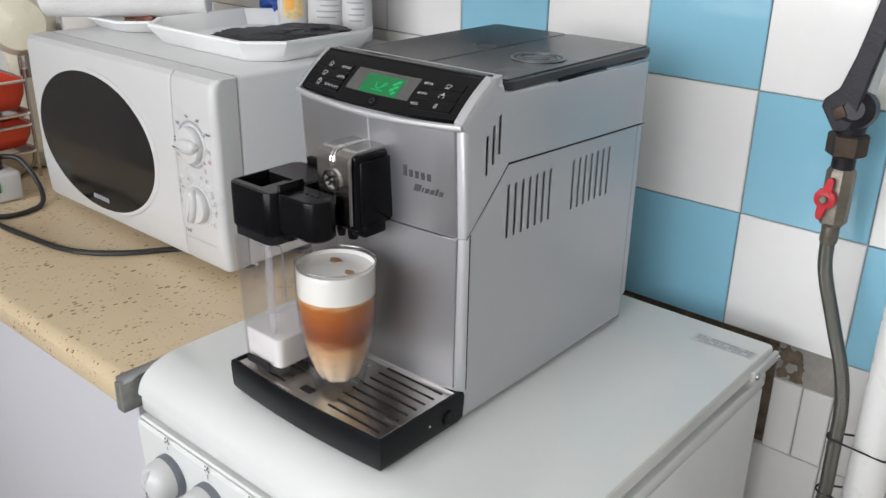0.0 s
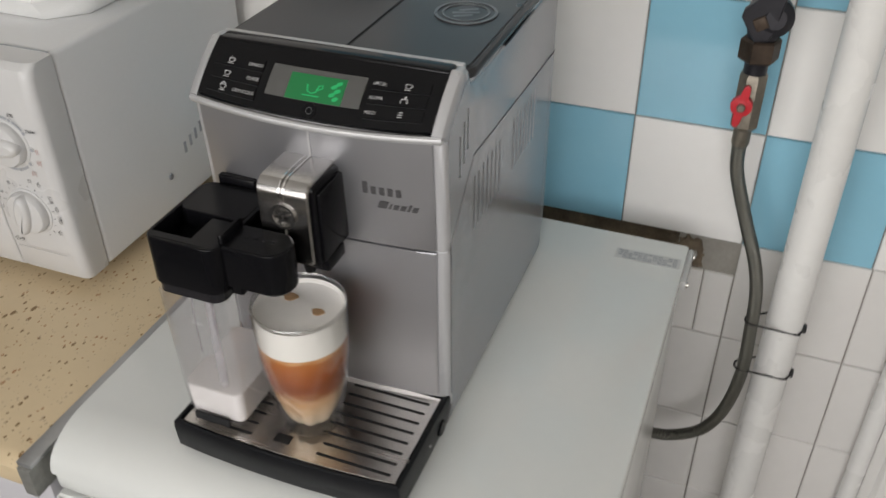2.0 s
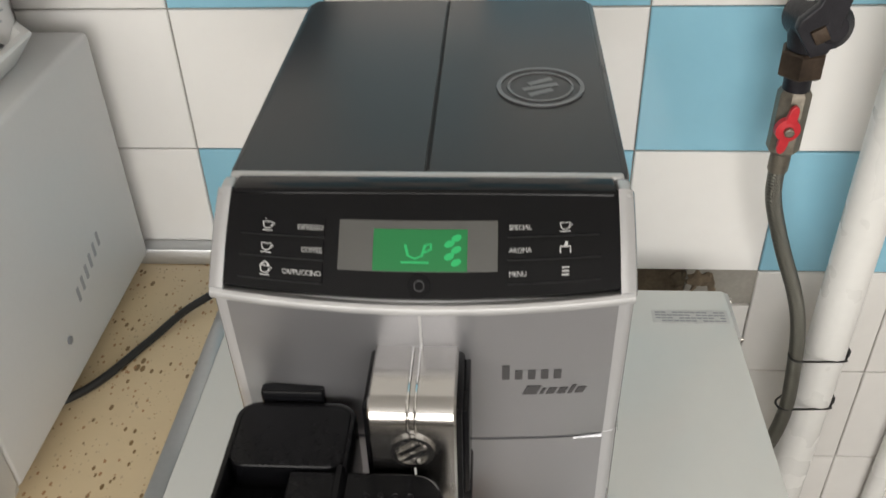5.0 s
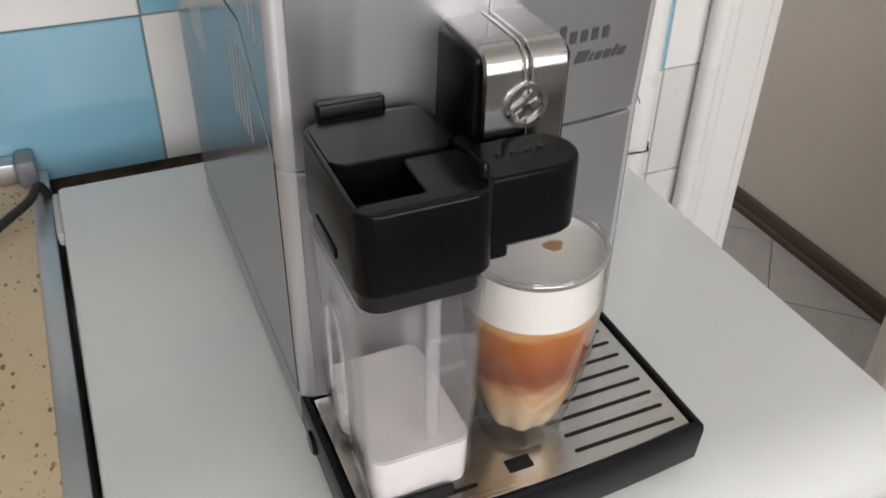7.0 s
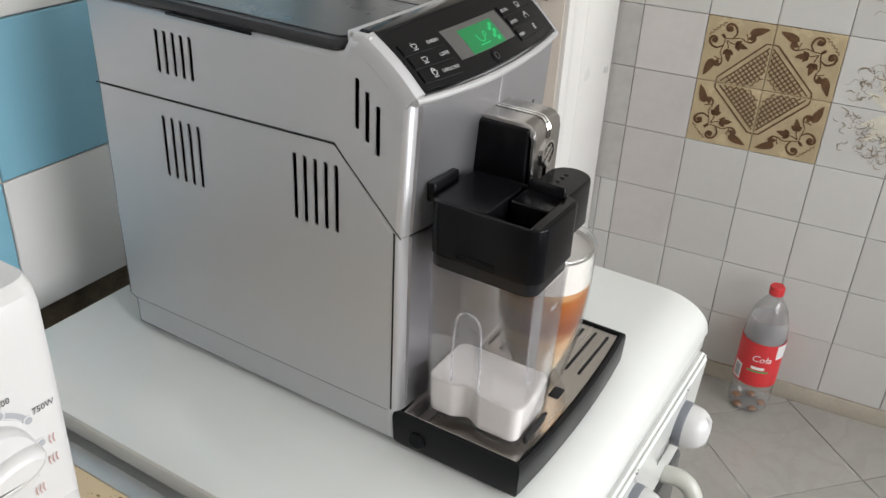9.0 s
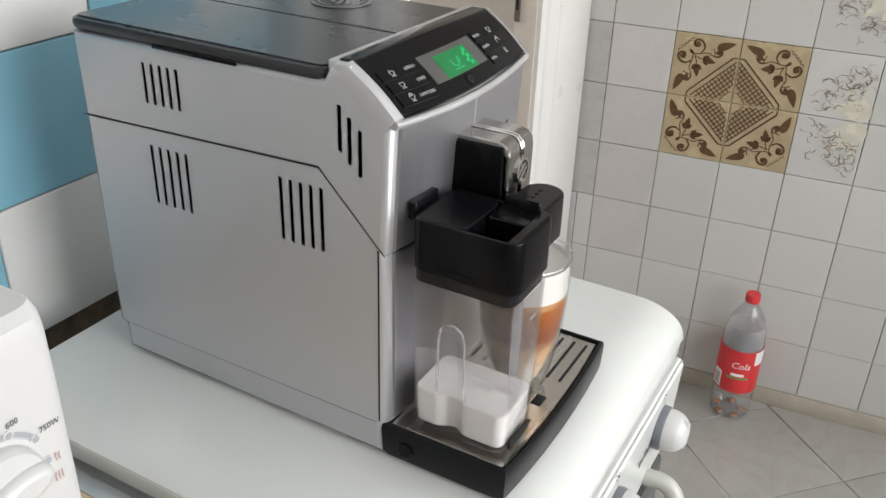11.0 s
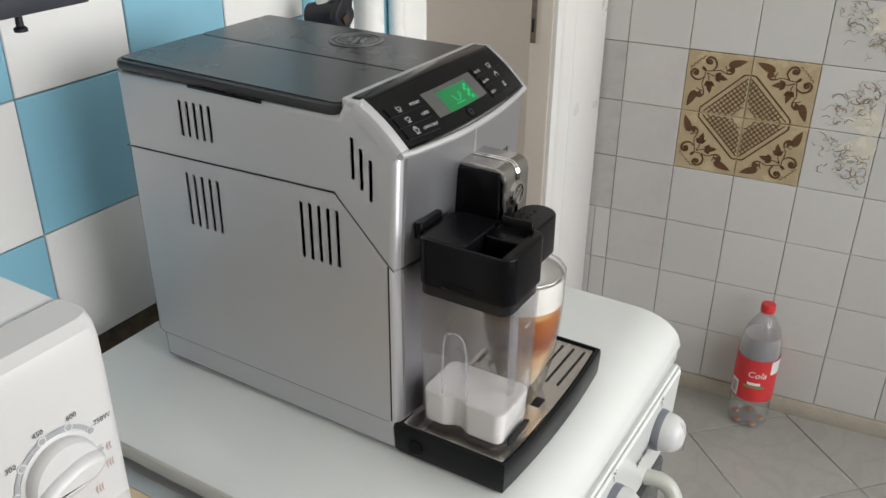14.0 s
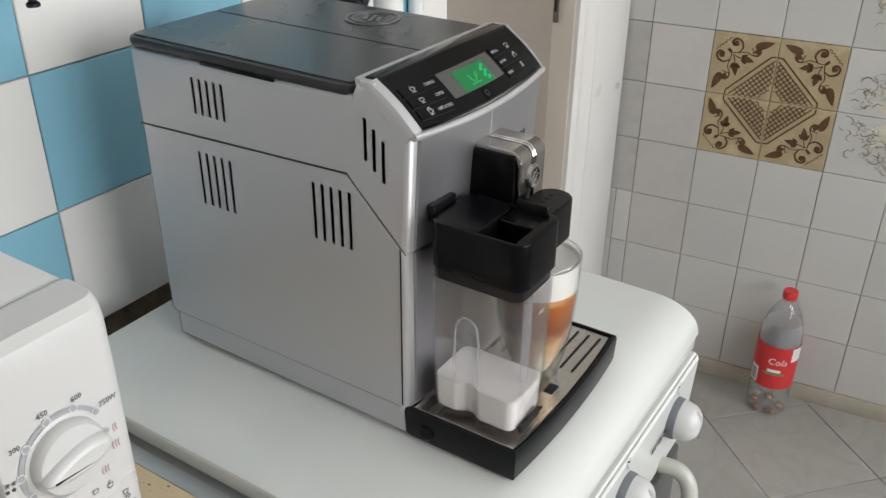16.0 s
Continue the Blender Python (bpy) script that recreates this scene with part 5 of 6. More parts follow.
def foam_tray(cx, cy, lx, ly, h, rz, label):
    tr = thing("foam_tray", label, "tray", (cx, cy, MT), rz, group="trays on the microwave")
    rows = []
    for z, k, inset in ((0.0, 0.0, 0.020), (0.002, 0, 0.018), (h, 0, 0.0), (h + 0.003, 0, 0.001), (h + 0.003, 0, 0.008), (0.006, 0, 0.026)):
        c = 0.045
        o = [(lx / 2, -ly / 2 + c), (lx / 2, ly / 2 - c), (lx / 2 - c, ly / 2), (-lx / 2 + c, ly / 2), (-lx / 2, ly / 2 - c), (-lx / 2, -ly / 2 + c), (-lx / 2 + c, -ly / 2), (lx / 2 - c, -ly / 2)]
        rows.append([(x, y, z) for x, y in offset(o, inset)])
    part("tray_body", loft(rows), FOAM_TRAY, tr)
    return tr


foam_tray(-0.512, 0.276, 0.305, 0.250, 0.026, 0, "white foam tray with a dark cloth in it on the microwave")
foam_tray(-0.768, 0.225, 0.170, 0.130, 0.016, 3, "small white foam tray of scraps on the microwave")


def crumple(cx, cy, cz, lx, ly, lz, seed, n=22):
    rnd = random.Random(seed)
    out = bmesh.new()
    bmesh.ops.create_icosphere(out, subdivisions=4, radius=1.0)
    off = Vector((rnd.random() * 9, rnd.random() * 9, rnd.random() * 9))
    for v in out.verts:
        d = v.co.normalized()
        k = 0.75 + 0.55 * noise.noise(d * 1.6 + off) + 0.25 * noise.noise(d * 5 + off) + 0.10 * noise.noise(d * 13 + off)
        v.co = Vector((cx + d.x * lx * k, cy + d.y * ly * k, max(cz + d.z * lz * k, cz - lz * 0.7)))
    return out


cloth_b = bmesh.new()
bmesh.ops.create_icosphere(cloth_b, subdivisions=4, radius=1.0)
for v in cloth_b.verts:
    d = v.co.normalized()
    k = 0.92 + 0.22 * noise.noise(d * 2.1 + Vector((3.0, 1.0, 7.0))) + 0.10 * noise.noise(d * 6) + 0.05 * noise.noise(d * 15)
    fold = 0.006 * math.sin(30 * d.y + 6 * d.x) * max(0.0, d.z)
    v.co = Vector((-0.462 + d.x * 0.100 * k, 0.262 + d.y * 0.034 * k + 0.055 * d.x, max(MT + 0.020 + d.z * 0.013 * k + fold * 0.5 + 0.010 * d.x, MT + 0.0068)))
whole("cleaning_cloth", cloth_b, GREY_CLOTH, "crumpled charcoal cloth lying in the foam tray", "cloth")
whole("food_scrap", crumple(-0.745, 0.215, MT + 0.013, 0.045, 0.022, 0.010, 9), mat("reddish_scrap", (0.24, 0.10, 0.07), 0.7, 0, 0.5, 30), "reddish brown scrap lying in the small tray", "scrap")
roll = thing("paper_towel_roll", "white quilted paper towel roll lying on the microwave", "paper roll", (-0.760, 0.208, MT + 0.077), 48)
rb = turned(lathe([(0.020, -0.125), (0.056, -0.125), (0.058, -0.123), (0.058, 0.123), (0.056, 0.125), (0.020, 0.125), (0.019, 0.0)], 48, caps=False), pose(0, 0, 0, 0, 90, 0))
part("paper", rb, PAPER, roll)
part("core", turned(lathe([(0.0185, -0.125), (0.0195, -0.125), (0.0195, 0.125), (0.0185, 0.125), (0.0180, 0.0)], 24, caps=False), pose(0, 0, 0, 0, 90, 0)), mat("cardboard_core", (0.36, 0.25, 0.15), 0.9, 0, 0.1), roll)
whole("foil_bag", crumple(-0.622, 0.395, MT + 0.075, 0.075, 0.020, 0.100, 5), BLUE_FOIL, "crumpled shiny blue foil bag standing on the microwave", "bag")


def label_patch(r, ang, z0, w, h):
    """A rounded piece of a wrap-round label."""
    out = bmesh.new()
    rows = []
    for i in range(9):
        u = -1 + i / 4
        a = radians(ang) + u * w / 2 / r
        cut = h * 0.18 * abs(u) ** 3
        rows.append((out.verts.new((r * math.cos(a), r * math.sin(a), z0 + cut)), out.verts.new((r * math.cos(a), r * math.sin(a), z0 + h - cut))))
    for p, q in zip(rows, rows[1:]):
        out.faces.new((p[0], q[0], q[1], p[1]))
    return out


YELLOW = mat("pale_yellow_label", (0.66, 0.50, 0.24), 0.5, 0, 0.3, 60, 200)


def canister(x, y, h, r, label, patches, lines):
    c = thing("canister", label, "bottle", (x, y, MT + 0.0065), group="bottles on the microwave")
    part("body", lathe([(r * 0.9, 0.0), (r * 0.98, 0.002), (r, 0.006), (r, h * 0.80), (r * 0.95, h * 0.84), (r * 0.75, h * 0.89), (r * 0.5, h * 0.92)], 28), WHITE_PLASTIC, c)
    part("cap", lathe([(r * 0.52, h * 0.92), (r * 0.52, h), (r * 0.45, h + 0.004)], 20), WHITE_PLASTIC, c)
    for k, (ang, z0, w, hh, m) in enumerate(patches):
        part("label_patch", label_patch(r + 0.0003 + 0.0002 * k, ang, z0, w, hh), m, c, "coloured label patch", flat=True)
    for i in range(lines):
        part("print_bar", label_patch(r + 0.0004, -52 + 5 * (i % 3), 0.030 + i * 0.0085, r * (0.9 + 0.25 * (i % 2)), 0.0026), INK_GREY, c, "unreadable grey print", flat=True)


canister(-0.540, 0.365, 0.19, 0.028, "white bottle with a red and yellow label on the microwave", ((-50, 0.020, 0.034, 0.040, YELLOW), (-58, 0.034, 0.014, 0.016, ORANGE), (-44, 0.068, 0.030, 0.034, LABEL_RED)), 0)
canister(-0.464, 0.368, 0.21, 0.033, "white spray bottle with an orange patch on the microwave", ((-36, 0.004, 0.024, 0.016, ORANGE),), 7)
canister(-0.402, 0.366, 0.20, 0.022, "white bottle with grey print on the microwave", (), 12)

# ---------------------------------------------------------------- kitchen mixer, socket block and cords on the worktop
mixer = thing("kitchen_mixer", "cream enamelled kitchen mixer standing on the worktop", "mixer", (-1.130, 0.200, CT), 62)
part("base", slab(rrect(-0.075, 0.075, -0.11, 0.11, 0.035), 0.0, 0.035, 0.012), CREAM_ENAMEL, mixer)
part("pillar", column(rrect(-0.045, 0.045, 0.02, 0.10, 0.03), [(0.030, -0.008), (0.06, 0.0), (0.20, 0.0)]), CREAM_ENAMEL, mixer)
hd = turned(lathe([(0.030, -0.13), (0.050, -0.125), (0.062, -0.09), (0.066, 0.0), (0.062, 0.08), (0.045, 0.115), (0.01, 0.12)], 32), pose(0, 0, 0.265, 90, 0, 0))
head = part("head", hd, CREAM_ENAMEL, mixer, "rounded cream motor head")
part("hub_ring", turned(lathe([(0.024, 0.0), (0.024, 0.010), (0.020, 0.012)], 24), pose(0.058, -0.06, 0.255, 0, 90, 0)), CHROME, head)
part("beater_shaft", lathe([(0.014, 0.165), (0.014, 0.205)], 16, (0, -0.07, 0)), CHROME, head)
part("head_knob", tube([(0.01, 0.0, 0.32), (0.01, 0.0, 0.40)], 0.006, 8), GREY_PLASTIC, head)
rack = thing("spice_basket", "red plastic basket with steel lids on the worktop", "basket", (-1.045, 0.085, CT))
tier_plan = rrect(-0.075, 0.060, -0.045, 0.045, 0.020)
for z0, z1, m in ((0.004, 0.050, STEEL), (0.056, 0.098, RED_PLASTIC), (0.106, 0.118, STEEL), (0.124, 0.176, RED_PLASTIC)):
    bowl = column(tier_plan, [(z0, 0.022), (z0 + 0.004, 0.016), (z0 + (z1 - z0) * 0.5, 0.006), (z1, 0.002), (z1, 0.005), (z0 + (z1 - z0) * 0.5, 0.010), (z0 + 0.006, 0.022)])
    part("tier", bowl, m, rack, "red plastic bowl" if m is RED_PLASTIC else "shiny steel bowl")
    part("tier_rim", tube([(x, y, z1) for x, y in tier_plan + tier_plan[:1]], 0.0028, 8, steps=2), CHROME_BRIGHT, rack, "shiny steel rim")
for x, y in ((-0.070, -0.040), (0.055, -0.040), (0.055, 0.040), (-0.070, 0.040)):
    part("rack_post", tube([(x, y, 0.0005), (x, y, 0.195)], 0.0032, 8), CHROME, rack)
block = thing("socket_block", "white plug adapter with a green mark on the worktop", "adapter", (-0.925, 0.020, CT))
part("body", box(-0.045, 0.035, -0.030, 0.030, 0.0005, 0.050, 0.006, 3), WHITE_PLASTIC, block)
part("switch", box(0.0345, 0.0365, -0.020, -0.008, 0.020, 0.038, 0.001), GREEN, block, "green switch")
part("plug", turned(lathe([(0.016, 0.0), (0.018, 0.006), (0.012, 0.030), (0.006, 0.042)], 16), pose(-0.01, 0.0, 0.050, 0, 25, 0)), CORD, block, "black plug")
whole("mains_cord", tube([(-0.93, 0.030, CT + 0.070), (-0.905, 0.055, CT + 0.066), (-0.87, 0.065, CT + 0.03), (-0.84, 0.055, CT + 0.006), (-0.815, 0.020, CT + 0.005), (-0.82, -0.020, CT + 0.005), (-0.87, -0.035, CT + 0.005),
                              (-0.95, -0.030, CT + 0.005), (-1.02, -0.02, CT + 0.005)], 0.0042, 10), CORD, "black mains cord lying in a loop on the worktop", "cord")
whole("mains_cord", tube([(-1.02, 0.0, CT + 0.005), (-0.90, -0.030, CT + 0.005), (-0.80, -0.040, CT + 0.005), (-0.70, -0.032, CT + 0.005), (-0.61, -0.015, CT + 0.005), (-0.55, 0.030, CT + 0.005), (-0.50, 0.100, CT + 0.005), (-0.42, 0.180, CT + 0.005), (-0.349, 0.232, CT + 0.005),
                          (-0.31, 0.300, CT + 0.005), (-0.285, 0.345, CT + 0.008), (-0.255, 0.378, CT + 0.012), (-0.243, 0.395, S - 0.005), (-0.235, 0.405, S - 0.05)], 0.0042, 10), CORD, "black mains cord running under the microwave", "cord")

# ---------------------------------------------------------------- gas pipe, valve, hose and spanner
pipe = thing("riser_pipe", "white painted riser pipe in front of the tiles", "pipe", (0, 0, 0))
part("tube", lathe([(0.0215, 0.0), (0.0215, 2.6)], 32, (0.395, 0.390, 0)), PIPE_PAINT, pipe)
part("bracket", box(0.387, 0.403, 0.409, 0.456, 0.40, 0.425, 0.002), IRON, pipe)
small_pipe = thing("thin_pipe", "thin white painted pipe at the door frame", "pipe", (0, 0, 0))
part("tube", lathe([(0.0125, 0.0), (0.0125, 2.6)], 20, (0.5385, 0.4405, 0)), PIPE_PAINT, small_pipe)
stub = thing("capped_stub", "short capped pipe stub in the tiled wall", "pipe stub", (0.522, 0.455, 0.512))
part("stub", turned(lathe([(0.010, 0.0), (0.010, 0.025), (0.008, 0.028)], 16), pose(0, 0, 0, 90, 0, 0)), mat("yellowed_cap_plastic", (0.42, 0.36, 0.25), 0.5), stub)
part("collar", turned(lathe([(0.015, -0.002), (0.015, 0.004), (0.011, 0.006)], 16), pose(0, 0, 0, 90, 0, 0)), IRON, stub)
VX, VY = 0.302, 0.395
valve = thing("gas_valve", "old gas valve with a red lever and a brown nut", "valve", (VX, VY, S + 0.041))
part("supply_pipe", tube([(0.030, 0.030, 0.75), (0.018, 0.020, 0.45), (0.006, 0.004, 0.275), (0, 0, 0.235)], 0.0125, 14), PIPE_PAINT, valve)
part("plug_cock", turned(lathe([(0.012, -0.030), (0.019, -0.026), (0.021, 0.0), (0.019, 0.026), (0.010, 0.034)], 20), pose(0.004, -0.002, 0.240, 80, 0, 10)), IRON, valve, "dark iron plug cock")
part("neck", lathe([(0.012, 0.15), (0.012, 0.20), (0.017, 0.225), (0.015, 0.245)], 18), IRON, valve)
nut_b = column([(0.0205 * math.cos(radians(60 * i + 12)), 0.0205 * math.sin(radians(60 * i + 12))) for i in range(6)], [(0.190, 0.002), (0.192, 0.0), (0.212, 0.0), (0.214, 0.002)])
part("union_nut", nut_b, NUT, valve, "rusty brown union nut")
bv = column([(0.0150 * math.cos(radians(45 * i + 22)), 0.0150 * math.sin(radians(45 * i + 22))) for i in range(8)], [(0.112, 0.003), (0.116, 0.0), (0.172, 0.0), (0.176, 0.002)])
part("valve_body", bv, BRASS_DIRTY, valve, "nickel-plated ball valve body")
lev = slab([(0.0062 * math.cos(a) * (1.0 + 1.2 * abs(math.sin(a)) ** 8), 0.0115 * math.sin(a) * (1 + 1.1 * abs(math.sin(a)) ** 3)) for a in [2 * math.pi * k / 32 for k in range(32)]], 0.0, 0.005, 0.001)
lever = part("lever", on_plane(lev, (-0.006, -0.0175, 0.145), (1, 0, -0.14), (0.14, 0, 1), (0, -1, 0)), RED, valve, "red butterfly lever")
part("lever_hub", turned(lathe([(0.0115, 0.0), (0.0110, 0.0055), (0.004, 0.0065)], 20), pose(-0.006, -0.0165, 0.145, 90, 0, 0)), RED, lever)
part("lever_screw", turned(lathe([(0.0045, 0.0), (0.0045, 0.004), (0.003, 0.005)], 8), pose(-0.006, -0.0230, 0.145, 90, 0, 0)), BRASS_DIRTY, lever)
hose = thing("gas_hose", "braided steel gas hose tied to the riser pipe", "hose", (0, 0, 0))
hp = [(VX, VY, S + 0.150), (VX, VY, S + 0.125), (VX + 0.004, VY, S + 0.095), (0.325, 0.394, S + 0.040), (0.345, 0.388, S - 0.010), (0.355, 0.380, S - 0.050), (0.3585, 0.371, S - 0.100), (0.3600, 0.366, S - 0.165),
      (0.350, 0.370, S - 0.235), (0.328, 0.380, S - 0.290), (0.290, 0.390, S - 0.325), (0.255, 0.395, S - 0.335), (0.225, 0.398, S - 0.335)]
part("braid", tube(hp, 0.0078, 14, steps=8), BRAID, hose, "dark braided steel sleeve")
part("ferrule", lathe([(0.0085, 0.132), (0.0095, 0.134), (0.0095, 0.152), (0.0115, 0.154)], 16, (VX, VY, S)), BRASS_DIRTY, hose)
for z in (S - 0.086, S - 0.158):
    tie = thing("cable_tie", "black cable tie round hose and riser pipe", "cable tie", (0, 0, 0), group="cable ties")
    c0, c1 = Vector((0.359, 0.369)), Vector((0.395, 0.390))
    pts = []
    for i in range(28):
        a = 2 * math.pi * i / 28
        d = Vector((math.cos(a), math.sin(a)))
        ax = (c1 - c0).normalized()
        far = d.dot(ax) > 0
        p = (c1 + d * 0.0228) if far else (c0 + d * 0.0095)
        pts.append((p.x, p.y, z + 0.010 * (0.4 - far)))
    pts.append(pts[0])
    part("strap", tube(pts, 0.0013, 6, steps=2), CORD, tie)
    part("tie_head", box(0.4135, 0.4205, 0.384, 0.393, z - 0.011, z - 0.002, 0.001), CORD, tie)

spanner = thing("spanner", "dark iron spanner hanging on the gas cock", "spanner", (VX - 0.003, VY - 0.0300, S + 0.282), 0)
sp_out = [(-0.004, -0.026), (0.012, -0.022), (0.020, -0.006), (0.021, 0.012), (0.030, 0.06), (0.052, 0.17), (0.080, 0.31), (0.078, 0.33), (0.066, 0.335), (0.058, 0.32), (0.030, 0.18), (0.006, 0.07), (-0.006, 0.030), (-0.022, 0.014), (-0.024, 0.004)]
sb = slab([(x * 0.80, z * 0.80) for x, z in sp_out], -0.005, 0.005, 0.0015)
part("handle", on_plane(sb, (0, 0, 0), (1, 0, 0), (0, 0, 1), (0, -1, 0)), IRON, spanner, "dark forged handle")
part("square_stud", turned(box(-0.0062, 0.0062, -0.0062, 0.0062, 0.0, 0.009, 0.001), pose(0, 0, 0, 90, 0, 0) @ pose(0, 0, 0, 0, 0, 30)), NUT, spanner, "worn square stud")

# dark shelf corner with a screw above the microwave
shelf = thing("wall_shelf", "dark shelf corner with a screw under it above the microwave", "shelf", (0, 0, 0))
part("board", box(-0.55, -0.112, 0.330, 0.4515, S + 0.379, S + 0.400, 0.002), mat("dark_blue_grey_board", (0.035, 0.038, 0.05), 0.5, 0, 0.15, 20, 100), shelf)
part("screw", lathe([(0.006, 0.358), (0.006, 0.361), (0.0035, 0.363), (0.003, 0.380)], 12, (-0.162, 0.365, S)), IRON, shelf, "black screw under the shelf")

# ---------------------------------------------------------------- cola bottle on the floor
cola = thing("cola_bottle", "empty clear cola bottle with a red label on the floor", "bottle", (1.455, -0.068, 0.0005))
prof_o = [(0.022, 0.004), (0.036, 0.002), (0.043, 0.010), (0.0445, 0.030), (0.0440, 0.075), (0.0448, 0.080), (0.0448, 0.185), (0.0440, 0.190), (0.0425, 0.215), (0.034, 0.250), (0.020, 0.275), (0.0135, 0.285), (0.0130, 0.298)]
part("bottle", lathe(prof_o + [(r - 0.0009, z + 0.0008) for r, z in reversed(prof_o)], 40), PET, cola, "clear plastic bottle")
part("film", lathe([(0.0432, 0.184), (0.0415, 0.2145), (0.0370, 0.2330)], 32, caps=False), FILM, cola, "whitish film inside the bottle")
part("cap", lathe([(0.0150, 0.290), (0.0155, 0.292), (0.0155, 0.306), (0.0140, 0.309)], 28), LABEL_RED, cola, "red screw cap")
lbl = part("paper_label", lathe([(0.0452, 0.078), (0.0454, 0.080), (0.0454, 0.184), (0.0452, 0.186)], 48, caps=False), LABEL_RED, cola, "red paper label")


def on_bottle(bm, ang, z, r=0.0457):
    for v in bm.verts:
        a = radians(ang) + v.co.x / r
        v.co = (r * math.cos(a) * (1 + v.co.z * 4), r * math.sin(a) * (1 + v.co.z * 4), z + v.co.y)
    return bm


FACE = 190
part("label_word", on_bottle(turned(lettering("Cola", 0.022, 0.00002, 0.2), Matrix.Translation((-0.017, 0, 0))), FACE, 0.142), WHITE_INK, lbl, flat=True)
pb = box(-0.014, 0.014, 0.0, 0.007, 0.0, 0.00005)
bmesh.ops.subdivide_edges(pb, edges=pb.edges, cuts=6, use_grid_fill=True)
part("logo_bar", on_bottle(pb, FACE, 0.122), WHITE_INK, lbl, "plain pale logo bar")
pb = box(-0.022, 0.024, 0.0, 0.004, 0.0, 0.00005)
bmesh.ops.subdivide_edges(pb, edges=pb.edges, cuts=6, use_grid_fill=True)
part("green_stripe", on_bottle(pb, FACE, 0.115), GREEN, lbl)
for ang, w, z0, hh, m in ((FACE + 62, 0.032, 0.150, 0.034, WHITE_INK), (FACE - 58, 0.024, 0.082, 0.040, WHITE_INK), (FACE - 58, 0.016, 0.086, 0.030, INK_GREY)):
    pb = box(-w / 2, w / 2, 0.0, hh, 0.0, 0.00005 if m is WHITE_INK else 0.0001)
    bmesh.ops.subdivide_edges(pb, edges=pb.edges, cuts=5, use_grid_fill=True)
    part("label_field", on_bottle(pb, ang, z0), m, lbl, "white label field" if m is WHITE_INK else "grey bar field")
COLA = mat("cola_rest", (0.26, 0.12, 0.05), 0.2, 0, 0.3, 60)
for k in range(5):
    a = 2 * math.pi * k / 5
    part("cola_drop", lathe([(0.006, 0.0045), (0.0100, 0.0065), (0.007, 0.0105), (0.001, 0.0115)], 12, (0.029 * math.cos(a), 0.029 * math.sin(a), 0)), COLA, cola, "brown rest of cola in the foot")

cola.scale = (1.18, 1.18, 1.17)

# ---------------------------------------------------------------- tiles behind the cooker
def tile_mesh(name, w, h, d, material, b=0.0012):
    me = bpy.data.meshes.new(name)
    bm = loft([[(x, 0, z) for x, z in ((0, 0), (w, 0), (w, h), (0, h))], [(x, -d + b, z) for x, z in ((0, 0), (w, 0), (w, h), (0, h))],
               [(x, -d, z) for x, z in ((b, b), (w - b, b), (w - b, h - b), (b, h - b))]])
    bmesh.ops.recalc_face_normals(bm, faces=bm.faces)
    bm.to_mesh(me)
    bm.free()
    me.materials.append(material)
    return me


MESHES = {}


def tile(parent, w, h, d, material, m):
    key = (round(w, 4), round(h, 4), d, material.name)
    if key not in MESHES:
        MESHES[key] = tile_mesh("tile", w, h, d, material)
    ob = new("tile", MESHES[key])
    ob.parent = parent
    ob.matrix_basis = m
    return ob


part("grout_bed", box(-1.93, 0.553, 0.4590, 0.4700, S - 0.034, S + 0.885), GROUT, wall_north)
part("grout_bed", box(0.252, 0.553, 0.4590, 0.4700, 0.0, S - 0.0345), GROUT, wall_north)
rt = random.Random(4)
G = 0.0016
for r in range(0, 6):
    z0, z1 = S - 0.035 + 0.1523 * r + G / 2, S - 0.035 + 0.1523 * (r + 1) - G / 2
    for c in range(-13, 4):
        x0, x1 = 0.177 + 0.1512 * (c - 1) + G / 2, 0.177 + 0.1512 * c - G / 2
        if c == 3:
            x1 = 0.5520
        blue = (r + c) % 2 == 0 and c >= -2
        tile(wall_north, x1 - x0, z1 - z0, 0.008, TILE_BLUE if blue else TILE_WHITE, pose(x0, 0.4625 + rt.uniform(-0.0003, 0.0003), z0, rt.uniform(-0.15, 0.15), 0, rt.uniform(-0.2, 0.2)))
for r in range(-1, -7, -1):
    z1 = S - 0.034 + 0.1515 * (r + 1) - G / 2 - 0.001
    z0 = max(z1 - 0.150, 0.0)
    cols = ((0.252, 0.290), (0.290, 0.328), (0.328, 0.481), (0.481, 0.552)) if r == -1 else ((0.190, 0.328), (0.328, 0.481), (0.481, 0.552))
    for x0, x1 in cols:
        top = z1 - 0.050 if (r == -1 and x0 < 0.30) else z1
        tile(wall_north, x1 - x0 - G, top - z0, 0.008, TILE_LOW, pose(x0 + G / 2, 0.4625 + rt.uniform(-0.0004, 0.0004), z0, rt.uniform(-0.2, 0.2), 0, rt.uniform(-0.2, 0.2)))
lump = crumple(0.268, 0.468, S - 0.060, 0.030, 0.016, 0.034, 21)
part("broken_plaster", lump, PLASTER, wall_north, "lump of broken brown plaster")

# ---------------------------------------------------------------- tiles of the east wall
def east(y, z, h=0.0, turn=0.0):
    """Places a drawing or tile on the east wall: x towards the room's front, y up."""
    return Matrix(((0, 0, -1, -h), (-1, 0, 0, y), (0, 1, 0, z), (0, 0, 0, 1)))


